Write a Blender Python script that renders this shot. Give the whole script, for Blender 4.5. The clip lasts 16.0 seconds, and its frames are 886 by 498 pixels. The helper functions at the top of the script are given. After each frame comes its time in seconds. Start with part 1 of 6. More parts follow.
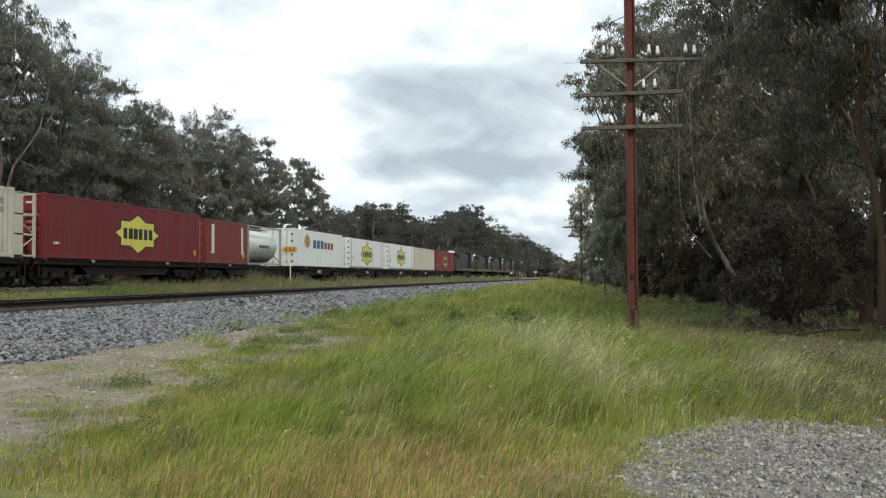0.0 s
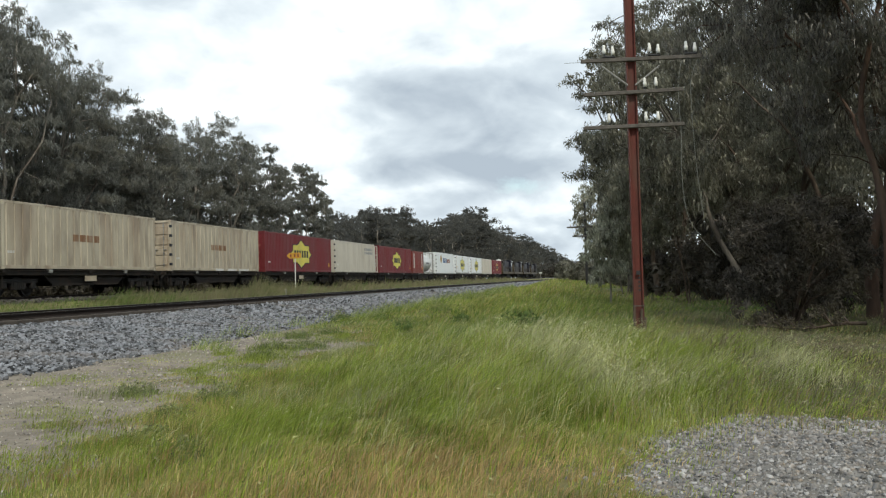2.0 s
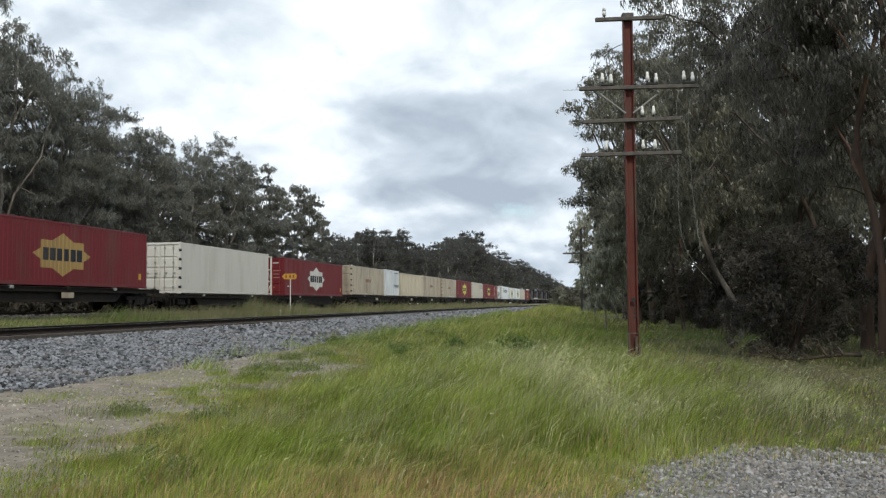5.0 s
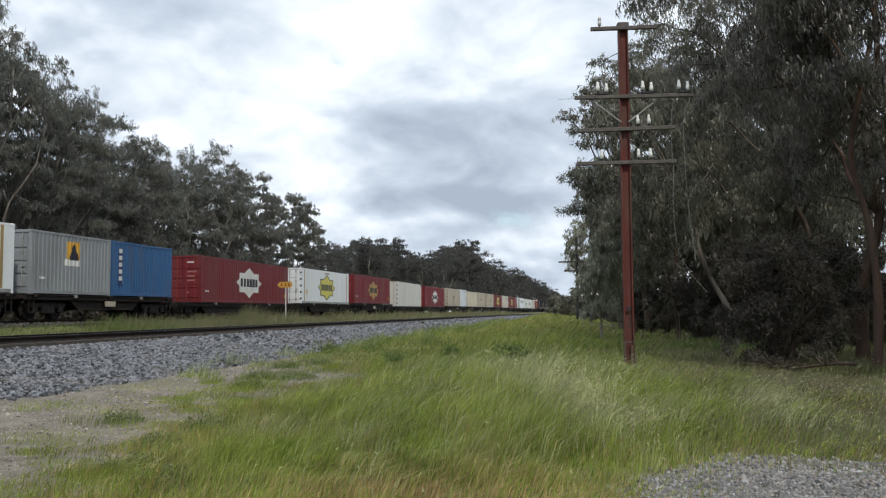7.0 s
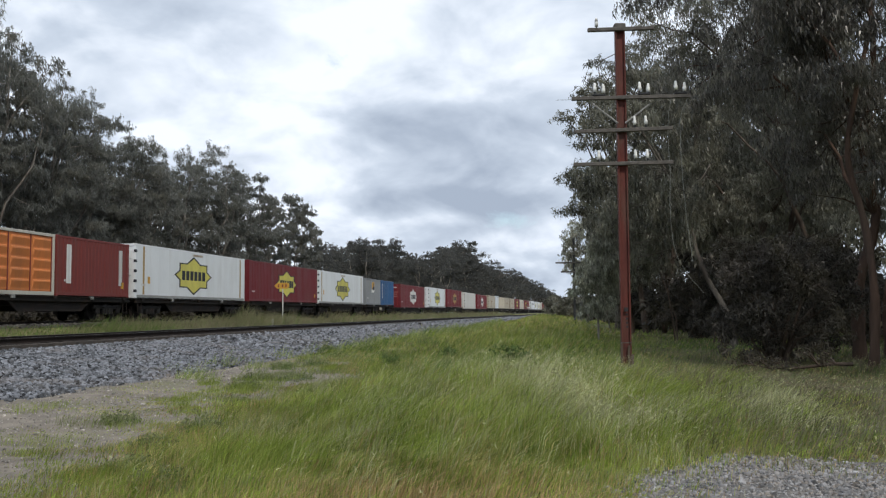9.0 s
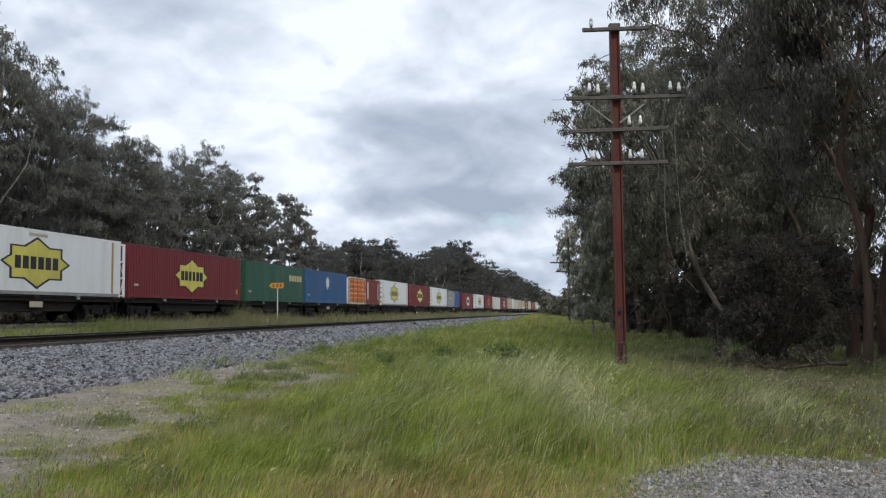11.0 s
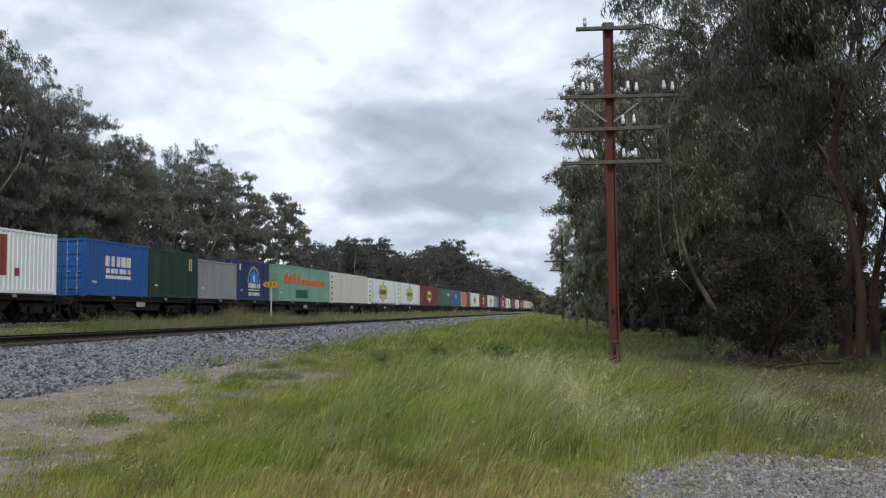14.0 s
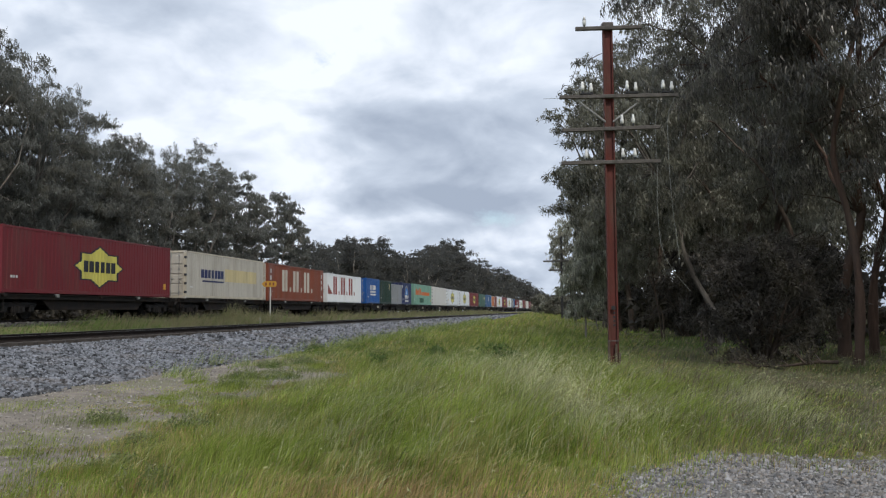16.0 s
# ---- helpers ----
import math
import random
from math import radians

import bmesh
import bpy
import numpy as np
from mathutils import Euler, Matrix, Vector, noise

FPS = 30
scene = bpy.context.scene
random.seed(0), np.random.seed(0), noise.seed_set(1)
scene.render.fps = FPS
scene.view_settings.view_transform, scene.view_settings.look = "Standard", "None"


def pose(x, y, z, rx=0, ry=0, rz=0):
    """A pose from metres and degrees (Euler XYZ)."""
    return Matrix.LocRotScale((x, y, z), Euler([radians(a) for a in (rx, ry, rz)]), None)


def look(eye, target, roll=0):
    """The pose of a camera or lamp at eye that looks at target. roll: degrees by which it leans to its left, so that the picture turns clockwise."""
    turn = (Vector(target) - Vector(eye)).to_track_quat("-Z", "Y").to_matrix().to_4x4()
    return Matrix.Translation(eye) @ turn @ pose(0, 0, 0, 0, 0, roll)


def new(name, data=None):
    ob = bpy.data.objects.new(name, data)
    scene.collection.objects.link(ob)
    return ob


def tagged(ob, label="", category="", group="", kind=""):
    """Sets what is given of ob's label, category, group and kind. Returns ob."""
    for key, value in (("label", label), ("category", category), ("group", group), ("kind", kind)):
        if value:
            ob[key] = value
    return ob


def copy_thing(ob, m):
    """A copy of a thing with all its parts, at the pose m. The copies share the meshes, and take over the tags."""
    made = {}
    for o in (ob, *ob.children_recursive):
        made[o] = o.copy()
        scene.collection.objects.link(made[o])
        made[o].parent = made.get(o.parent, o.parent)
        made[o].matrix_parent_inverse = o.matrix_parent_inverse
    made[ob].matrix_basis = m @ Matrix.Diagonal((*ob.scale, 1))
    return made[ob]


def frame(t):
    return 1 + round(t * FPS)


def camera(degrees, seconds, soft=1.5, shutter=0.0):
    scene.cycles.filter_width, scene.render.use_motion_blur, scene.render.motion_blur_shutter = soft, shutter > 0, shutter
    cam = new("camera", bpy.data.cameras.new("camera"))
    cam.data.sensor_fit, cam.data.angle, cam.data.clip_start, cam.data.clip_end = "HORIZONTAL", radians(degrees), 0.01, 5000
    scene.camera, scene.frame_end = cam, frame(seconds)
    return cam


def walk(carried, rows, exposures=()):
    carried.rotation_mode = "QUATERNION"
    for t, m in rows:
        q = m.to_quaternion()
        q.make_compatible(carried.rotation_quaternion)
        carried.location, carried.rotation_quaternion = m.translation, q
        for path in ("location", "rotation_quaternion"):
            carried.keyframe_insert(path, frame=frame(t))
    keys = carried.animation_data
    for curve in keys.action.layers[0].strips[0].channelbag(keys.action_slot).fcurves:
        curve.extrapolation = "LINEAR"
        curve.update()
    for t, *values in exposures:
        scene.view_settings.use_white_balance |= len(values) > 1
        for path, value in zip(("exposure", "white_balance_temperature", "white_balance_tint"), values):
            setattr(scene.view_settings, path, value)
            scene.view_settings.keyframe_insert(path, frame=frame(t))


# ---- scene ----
cam = camera(51.765, 16.0, soft=1.25)
EYE = 1.55


def gaze(turn, tilt, lean):
    """The camera on its tripod: degrees to the left of the track's line, upwards, and of lean."""
    return pose(0, 0, EYE, 90 + tilt, 0, turn) @ pose(0, 0, 0, 0, 0, lean)


walk(cam, [
    (0, gaze(10.184, 1.732, -0.313)),
    (0.5, gaze(10.071, 1.806, -0.423)),
    (1, gaze(9.841, 1.818, -0.717)),
    (1.5, gaze(10.001, 1.758, -1.428)),
    (2, gaze(10.463, 1.914, -1.504)),
    (2.5, gaze(10.505, 2.162, -1.151)),
    (3, gaze(10.246, 2.474, -0.722)),
    (3.5, gaze(10.258, 2.731, -0.623)),
    (4, gaze(10.281, 2.979, -0.525)),
    (6.5, gaze(9.974, 3.817, -0.380)),
    (7, gaze(9.904, 3.921, -0.393)),
    (7.5, gaze(9.830, 3.971, -0.427)),
    (8, gaze(9.746, 3.975, -0.424)),
    (8.5, gaze(9.675, 3.980, -0.423)),
    (9, gaze(9.721, 3.978, -0.431)),
    (11.5, gaze(9.282, 3.951, -0.448)),
    (12, gaze(9.185, 3.931, -0.436)),
    (12.5, gaze(9.129, 3.901, -0.461)),
    (13, gaze(9.077, 3.915, -0.471)),
    (13.5, gaze(9.056, 3.901, -0.485)),
    (14, gaze(9.012, 3.892, -0.476)),
    (14.5, gaze(8.996, 3.888, -0.464)),
    (15, gaze(8.983, 3.885, -0.457)),
    (15.5, gaze(8.972, 3.884, -0.440)),
    (16, gaze(8.959, 3.868, -0.433)),
], exposures=[(0, 0.18, 6950, 4), (3.5, 0.11, 6800, 5), (7, 0.0, 6550, 8), (12, -0.11, 6450, 10.5), (16, -0.11, 6450, 10.5)])

# ---- world and sun ----
SUN_FROM = Vector((0.34, -0.62, 0.85)).normalized()


def make_world():
    w = bpy.data.worlds.new("sky")
    scene.world = w
    w.use_nodes = True
    nt = w.node_tree
    nt.nodes.clear()
    N, K = nt.nodes.new, nt.links.new

    def math_node(op, a, b=None):
        n = N("ShaderNodeMath")
        n.operation = op
        for k, v in ((0, a), (1, b)):
            if v is None:
                continue
            if isinstance(v, (int, float)):
                n.inputs[k].default_value = v
            else:
                K(v, n.inputs[k])
        return n.outputs[0]

    sky = N("ShaderNodeTexSky")
    sky.sky_type, sky.sun_disc = "NISHITA", False
    sky.sun_elevation = math.asin(SUN_FROM.z)
    sky.sun_rotation = math.atan2(SUN_FROM.x, SUN_FROM.y)
    co = N("ShaderNodeTexCoord").outputs["Generated"]
    sep = N("ShaderNodeSeparateXYZ")
    K(co, sep.inputs[0])
    # the cloud layer as a ceiling seen in perspective
    depth = math_node("ADD", math_node("MAXIMUM", sep.outputs[2], 0.0), 0.42)
    flat = N("ShaderNodeCombineXYZ")
    K(math_node("DIVIDE", sep.outputs[0], depth), flat.inputs[0]), K(math_node("DIVIDE", sep.outputs[1], depth), flat.inputs[1])

    def clouds(scale, detail, shift, rough=0.55, stretch=1.0):
        m = N("ShaderNodeMapping")
        m.inputs["Location"].default_value = shift
        m.inputs["Scale"].default_value = (stretch, stretch, 1)
        K(flat.outputs[0], m.inputs[0])
        n = N("ShaderNodeTexNoise")
        n.inputs["Scale"].default_value, n.inputs["Detail"].default_value = scale, detail
        n.inputs["Roughness"].default_value = rough
        n.inputs["Distortion"].default_value = 0.25
        K(m.outputs[0], n.inputs["Vector"])
        return n.outputs[0]

    big, small = clouds(2.2, 3, CLOUD_BIG, 0.45), clouds(6.0, 5, (1.3, 4.0, 0), 0.5)
    over = clouds(6.0, 5, (1.3, 4.0, 0), 0.5, 0.975)
    body = math_node("ADD", math_node("MULTIPLY", big, 0.66), math_node("MULTIPLY", small, 0.34))
    # sunlit tops over grey bases
    body = math_node("ADD", body, math_node("MULTIPLY", math_node("SUBTRACT", small, over), 0.30))

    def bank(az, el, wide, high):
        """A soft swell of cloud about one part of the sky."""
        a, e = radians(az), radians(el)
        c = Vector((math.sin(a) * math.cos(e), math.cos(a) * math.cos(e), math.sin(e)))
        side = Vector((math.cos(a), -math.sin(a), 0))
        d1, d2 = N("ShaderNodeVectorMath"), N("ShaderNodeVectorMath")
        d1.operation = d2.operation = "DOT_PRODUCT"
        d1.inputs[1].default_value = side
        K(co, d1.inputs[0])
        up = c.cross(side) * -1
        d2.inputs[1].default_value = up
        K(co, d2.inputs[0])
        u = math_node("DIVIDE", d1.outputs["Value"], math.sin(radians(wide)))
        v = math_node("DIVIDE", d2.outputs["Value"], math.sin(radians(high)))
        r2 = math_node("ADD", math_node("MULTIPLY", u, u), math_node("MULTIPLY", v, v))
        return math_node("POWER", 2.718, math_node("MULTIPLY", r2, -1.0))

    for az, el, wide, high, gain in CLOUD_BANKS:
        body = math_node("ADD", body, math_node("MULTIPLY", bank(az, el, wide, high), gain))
    ramp = N("ShaderNodeValToRGB")
    K(body, ramp.inputs[0])
    els = ramp.color_ramp.elements
    els[0].position, els[0].color = 0.33, (0.40, 0.47, 0.585, 1)
    els[1].position, els[1].color = 0.66, (0.955, 1.02, 1.12, 1)
    mid = els.new(0.50)
    mid.color = (0.615, 0.695, 0.815, 1)
    cloud, blue, mix = N("ShaderNodeBackground"), N("ShaderNodeBackground"), N("ShaderNodeMixShader")
    K(ramp.outputs[0], cloud.inputs[0])
    cloud.inputs[1].default_value = CLOUD_GLOW
    K(sky.outputs[0], blue.inputs[0])
    blue.inputs[1].default_value = 0.15
    gaps = clouds(4.0, 6, (7.0, 2.5, 0), 0.62)
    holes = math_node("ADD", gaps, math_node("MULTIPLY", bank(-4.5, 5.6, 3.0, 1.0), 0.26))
    mr = N("ShaderNodeMapRange")
    mr.inputs["From Min"].default_value, mr.inputs["From Max"].default_value = 0.66, 0.80
    mr.inputs["To Min"].default_value, mr.inputs["To Max"].default_value = 1.0, 0.25
    K(holes, mr.inputs[0])
    K(mr.outputs[0], mix.inputs[0])
    K(blue.outputs[0], mix.inputs[1]), K(cloud.outputs[0], mix.inputs[2])
    K(mix.outputs[0], N("ShaderNodeOutputWorld").inputs[0])


CLOUD_GLOW = 1.07
CLOUD_BIG = (3.1, 0.7, 0)
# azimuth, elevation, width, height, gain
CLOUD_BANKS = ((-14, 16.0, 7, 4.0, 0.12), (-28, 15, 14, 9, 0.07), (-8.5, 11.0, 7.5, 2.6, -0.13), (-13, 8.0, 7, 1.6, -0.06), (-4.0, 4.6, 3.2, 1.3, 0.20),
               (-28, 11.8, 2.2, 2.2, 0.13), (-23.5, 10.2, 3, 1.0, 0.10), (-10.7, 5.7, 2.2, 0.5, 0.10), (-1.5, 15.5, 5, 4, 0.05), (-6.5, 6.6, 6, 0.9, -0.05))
make_world()
sun = new("sun", bpy.data.lights.new("sun", "SUN"))
sun.data.energy, sun.data.angle, sun.data.color = 2.2, radians(2.5), (1.0, 0.94, 0.84)
sun.matrix_world = look(SUN_FROM * 60, (0, 0, 0))


# ---- materials ----
def surface(name, base, rough=0.7, metal=0.0, var=0.25, scale=2.0, fine=40.0, bump=0.15, stain=None, island=0.0,
            leafy=0.0, tall=None, own=True, spec=0.3):
    """A worn surface: broad and fine variation of tone, optional stain (colour, amount, scale), variation by piece,
    light through leaves, and streaks along z (tall)."""
    m = bpy.data.materials.new(name)
    m.use_nodes = True
    nt = m.node_tree
    N, K = nt.nodes.new, nt.links.new
    b = nt.nodes["Principled BSDF"]
    co = N("ShaderNodeTexCoord").outputs["Object"]
    if own:
        info, add = N("ShaderNodeObjectInfo"), N("ShaderNodeVectorMath")
        sc = N("ShaderNodeVectorMath")
        sc.operation, add.operation = "SCALE", "ADD"
        one = N("ShaderNodeCombineXYZ")
        for k in range(3):
            K(info.outputs["Random"], one.inputs[k])
        K(one.outputs[0], sc.inputs[0])
        sc.inputs["Scale"].default_value = 90.0
        K(co, add.inputs[0]), K(sc.outputs[0], add.inputs[1])
        co = add.outputs[0]
    if tall:
        mp = N("ShaderNodeMapping")
        mp.inputs["Scale"].default_value = (1, 1, tall)
        K(co, mp.inputs[0])
        co = mp.outputs[0]

    def noise_of(s, detail=4):
        n = N("ShaderNodeTexNoise")
        n.inputs["Scale"].default_value, n.inputs["Detail"].default_value = s, detail
        K(co, n.inputs["Vector"])
        return n.outputs[0]

    n1, n2 = noise_of(scale), noise_of(fine, 3)

    def mapped(v, lo, hi, a=0.3, c=0.7):
        r = N("ShaderNodeMapRange")
        r.inputs["From Min"].default_value, r.inputs["From Max"].default_value = a, c
        r.inputs["To Min"].default_value, r.inputs["To Max"].default_value = lo, hi
        K(v, r.inputs[0])
        return r.outputs[0]

    def times(x, y):
        t = N("ShaderNodeMath")
        t.operation = "MULTIPLY"
        K(x, t.inputs[0]), K(y, t.inputs[1])
        return t.outputs[0]

    tone = times(mapped(n1, 1 - var, 1 + var), mapped(n2, 1 - var * 0.6, 1 + var * 0.6))
    if island:
        geo = N("ShaderNodeNewGeometry")
        tone = times(tone, mapped(geo.outputs["Random Per Island"], 1 - island, 1 + island, 0.0, 1.0))
    col = N("ShaderNodeVectorMath")
    col.operation = "SCALE"
    col.inputs[0].default_value = base[:3]
    K(tone, col.inputs["Scale"])
    out = col.outputs[0]
    if stain:
        for tint, amount, size in ([stain] if not isinstance(stain, list) else stain):
            mx = N("ShaderNodeMix")
            mx.data_type = "RGBA"
            K(mapped(noise_of(size, 6), 0.0, amount, 0.48, 0.68), mx.inputs[0])
            K(out, mx.inputs[6])
            mx.inputs[7].default_value = (*tint, 1)
            out = mx.outputs[2]
    K(out, b.inputs["Base Color"])
    b.inputs["Metallic"].default_value = metal
    b.inputs["Specular IOR Level"].default_value = spec
    K(mapped(n1, max(rough - 0.12, 0.02), min(rough + 0.1, 1.0)), b.inputs["Roughness"])
    if bump:
        bp = N("ShaderNodeBump")
        bp.inputs["Strength"].default_value, bp.inputs["Distance"].default_value = bump, 0.02
        K(n2, bp.inputs["Height"]), K(bp.outputs[0], b.inputs["Normal"])
    if leafy:
        tr, ms = N("ShaderNodeBsdfTranslucent"), N("ShaderNodeMixShader")
        K(out, tr.inputs[0])
        ms.inputs[0].default_value = leafy
        K(b.outputs[0], ms.inputs[1]), K(tr.outputs[0], ms.inputs[2])
        K(ms.outputs[0], nt.nodes["Material Output"].inputs[0])
    return m


def paint(name, base, **kw):
    """Weathered coach paint on sheet steel."""
    o = dict(rough=0.55, var=0.09, scale=0.9, fine=14, bump=0.04, tall=0.25,
             stain=[((0.10, 0.075, 0.055), 0.25, 1.1)])
    o.update(kw)
    return surface(name, base, **o)


M = {
    "rust": paint("rust_stain", (0.20, 0.10, 0.05), stain=[((0.38, 0.30, 0.22), 0.7, 2.5)]),
    "red": paint("red_paint", (0.148, 0.018, 0.024)),
    "bright_red": paint("scarlet_door_paint", (0.27, 0.035, 0.03)),
    "faded": paint("faded_pink_paint", (0.34, 0.16, 0.14)),
    "oxide": paint("oxide_red_paint", (0.17, 0.035, 0.03)),
    "brown": paint("brown_orange_paint", (0.20, 0.057, 0.032)),
    "white": paint("white_paint", (0.72, 0.745, 0.76), var=0.035, stain=[((0.45, 0.43, 0.40), 0.25, 1.1)]),
    "off_white": paint("off_white_paint", (0.60, 0.585, 0.54), var=0.04, stain=[((0.38, 0.34, 0.29), 0.3, 1.1)]),
    "plain_white": paint("cool_white_paint", (0.62, 0.66, 0.70)),
    "beige": paint("beige_paint", (0.49, 0.462, 0.405), stain=[((0.20, 0.15, 0.10), 0.35, 1.0)]),
    "cream": paint("cream_paint", (0.52, 0.47, 0.37)),
    "rusty": paint("rusty_beige_paint", (0.445, 0.395, 0.31), stain=[((0.20, 0.12, 0.075), 0.45, 0.8), ((0.13, 0.10, 0.08), 0.45, 2.2)]),
    "grey": paint("grey_paint", (0.235, 0.25, 0.265)),
    "blue": paint("blue_paint", (0.03, 0.10, 0.235)),
    "bright_blue": paint("bright_blue_paint", (0.012, 0.085, 0.30)),
    "navy": paint("navy_paint", (0.016, 0.03, 0.105)),
    "mint": paint("mint_paint", (0.165, 0.325, 0.255)),
    "green": paint("dark_green_paint", (0.008, 0.034, 0.024)),
    "green2": paint("bottle_green_paint", (0.02, 0.085, 0.055)),
    "orange": paint("orange_paint", (0.60, 0.20, 0.06)),
    "yellow": paint("yellow_paint", (0.60, 0.54, 0.12)),
    "gold": paint("faded_gold_paint", (0.36, 0.24, 0.09)),
    "amber": paint("amber_paint", (0.60, 0.33, 0.05)),
    "logo_white": paint("logo_white_paint", (0.60, 0.60, 0.58)),
    "logo_red": paint("logo_red_paint", (0.23, 0.045, 0.04)),
    "logo_orange": paint("logo_orange_paint", (0.50, 0.13, 0.04)),
    "logo_blue": paint("logo_blue_paint", (0.02, 0.19, 0.55)),
    "ink": paint("dark_lettering_paint", (0.018, 0.022, 0.032)),
    "pale_yellow": paint("faded_yellow_paint", (0.58, 0.49, 0.27)),
    "steel": surface("grimy_steel", (0.012, 0.011, 0.0105), rough=0.8, metal=0.1, var=0.35, scale=3, stain=((0.03, 0.019, 0.014), 0.5, 2.0)),
    "sill": surface("brown_grimy_sill", (0.018, 0.0145, 0.0125), rough=0.85, var=0.35, scale=3, stain=((0.045, 0.026, 0.017), 0.5, 2.0)),
    "wire": surface("dull_wire", (0.22, 0.23, 0.215), rough=0.6, var=0.1, bump=0),
    # locomotive yellow with the dimming by exhaust haze put into its colour
    "dull_gold": paint("hazed_yellow_paint", (0.05, 0.036, 0.018)),
    "loco": paint("dark_blue_loco_paint", (0.010, 0.011, 0.022)),
    "galv": surface("grey_fittings_steel", (0.30, 0.30, 0.29), rough=0.5, metal=0.3, var=0.2),
    "tank": surface("brushed_tank_steel", (0.62, 0.62, 0.60), rough=0.38, metal=0.35, var=0.12, bump=0.03),
    "rail": surface("rusty_rail_steel", (0.018, 0.012, 0.0095), rough=0.85, metal=0.1, var=0.3, own=False),
    "railtop": surface("dull_rail_head", (0.10, 0.092, 0.085), rough=0.35, metal=0.7, var=0.15, own=False),
    "concrete": surface("grimy_sleeper_timber", (0.06, 0.052, 0.046), rough=0.9, var=0.2),
    "polered": surface("red_oxide_pole_paint", (0.105, 0.027, 0.021), rough=0.7, var=0.22, scale=3, fine=30, tall=0.3, stain=((0.10, 0.06, 0.045), 0.6, 2.5)),
    "wood": surface("grey_weathered_timber", (0.11, 0.10, 0.092), rough=0.9, var=0.3, scale=8, fine=60),
    "porcelain": surface("white_porcelain", (0.80, 0.80, 0.78), rough=0.18, var=0.05, bump=0, spec=0.5),
    "cup": surface("dark_insulator_cup", (0.03, 0.03, 0.032), rough=0.4, var=0.1),
    "bark": surface("smooth_gum_bark", (0.22, 0.195, 0.17), rough=0.9, var=0.4, scale=2.5, fine=14, bump=0.5, tall=0.25, stain=[((0.07, 0.05, 0.038), 0.9, 1.2), ((0.42, 0.39, 0.34), 0.6, 1.8)]),
    "midbark": surface("rough_brown_bark", (0.075, 0.046, 0.034), rough=0.95, var=0.4, scale=3, fine=18, bump=0.7, tall=0.15, stain=[((0.035, 0.026, 0.02), 0.8, 1.2), ((0.16, 0.11, 0.085), 0.45, 0.7)]),
    "greybark": surface("dull_grey_bark", (0.15, 0.132, 0.115), rough=0.9, var=0.35, scale=2.5, fine=16, bump=0.5, tall=0.25, stain=[((0.06, 0.048, 0.04), 0.8, 1.4)]),
    "palebark": surface("pale_smooth_bark", (0.30, 0.27, 0.24), rough=0.85, var=0.3, scale=2.5, fine=14, bump=0.4, tall=0.3, stain=[((0.10, 0.08, 0.065), 0.8, 1.4)]),
    "darkbark": surface("dark_fibrous_bark", (0.075, 0.055, 0.042), rough=0.95, var=0.4, scale=3, fine=18, bump=0.7, tall=0.15, stain=((0.17, 0.14, 0.12), 0.5, 1.5)),
    "stone": surface("grey_ballast_stone", (0.15, 0.158, 0.175), rough=0.9, var=0.06, scale=1.5, fine=30, island=0.9, own=False, stain=((0.22, 0.18, 0.15), 0.25, 0.9)),
    "ochre_stone": surface("pale_brown_pebble", (0.30, 0.275, 0.25), rough=0.9, var=0.2, island=0.6, own=False),
    "dark_glass": surface("dark_window_glass", (0.02, 0.022, 0.025), rough=0.08, var=0.05, bump=0, spec=0.5),
}


def foliage(name, base, island=0.5, leafy=0.25, scale=0.35, tint=(0.10, 0.085, 0.04), amount=0.4, rough=0.6, spec=0.25, var=0.3):
    return surface(name, base, rough=rough, var=var, scale=scale, fine=3.0, bump=0, island=island, leafy=leafy,
                   stain=(tint, amount, scale * 1.7), own=False, spec=spec)


# broad variation and pale tint imitate sunlit and dim leaf clumps
M["leaf"] = foliage("grey_green_gum_leaves", (0.150, 0.146, 0.112), leafy=0.40, island=0.5, rough=0.42, spec=0.5, tint=(0.26, 0.26, 0.20), amount=0.8, scale=0.55, var=0.5)
# darker copy for the near trees, their crown shade put into the colour
M["leaf_near"] = foliage("dark_grey_green_gum_leaves", (0.100, 0.094, 0.082), leafy=0.38, island=0.65, rough=0.38, spec=0.5, tint=(0.23, 0.23, 0.18), amount=0.6, scale=0.5, var=0.5)
M["leaf_dist"] = foliage("dim_olive_gum_leaves", (0.109, 0.111, 0.105), leafy=0.5, island=0.12, rough=0.85, spec=0.05, tint=(0.13, 0.12, 0.10), amount=0.6, var=0.3)
M["leaf_far"] = foliage("dull_olive_gum_leaves", (0.181, 0.185, 0.167), leafy=0.48, island=0.28, rough=0.75, spec=0.12, tint=(0.17, 0.16, 0.12), amount=0.7, var=0.45)
M["leaf_dark"] = foliage("dark_shrub_leaves", (0.085, 0.076, 0.066), leafy=0.35, island=0.75)
# pale young leaves, brightened further in place of sun on the sapling
M["leaf_sunlit"] = foliage("sunlit_young_gum_leaves", (0.40, 0.405, 0.325), island=0.5, leafy=0.4, rough=0.5)
M["leaf_pale"] = foliage("pale_grey_green_leaves", (0.30, 0.305, 0.235), island=0.6, leafy=0.4)
M["grass"] = foliage("fresh_green_grass", (0.265, 0.34, 0.06), island=0.45, leafy=0.42, scale=0.9, tint=(0.38, 0.40, 0.13), amount=0.85, var=0.42)
# deep green of grass and stems; its dark tone also stands in for shade
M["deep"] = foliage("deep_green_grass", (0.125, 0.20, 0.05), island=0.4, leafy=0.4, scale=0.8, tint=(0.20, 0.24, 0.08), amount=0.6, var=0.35)
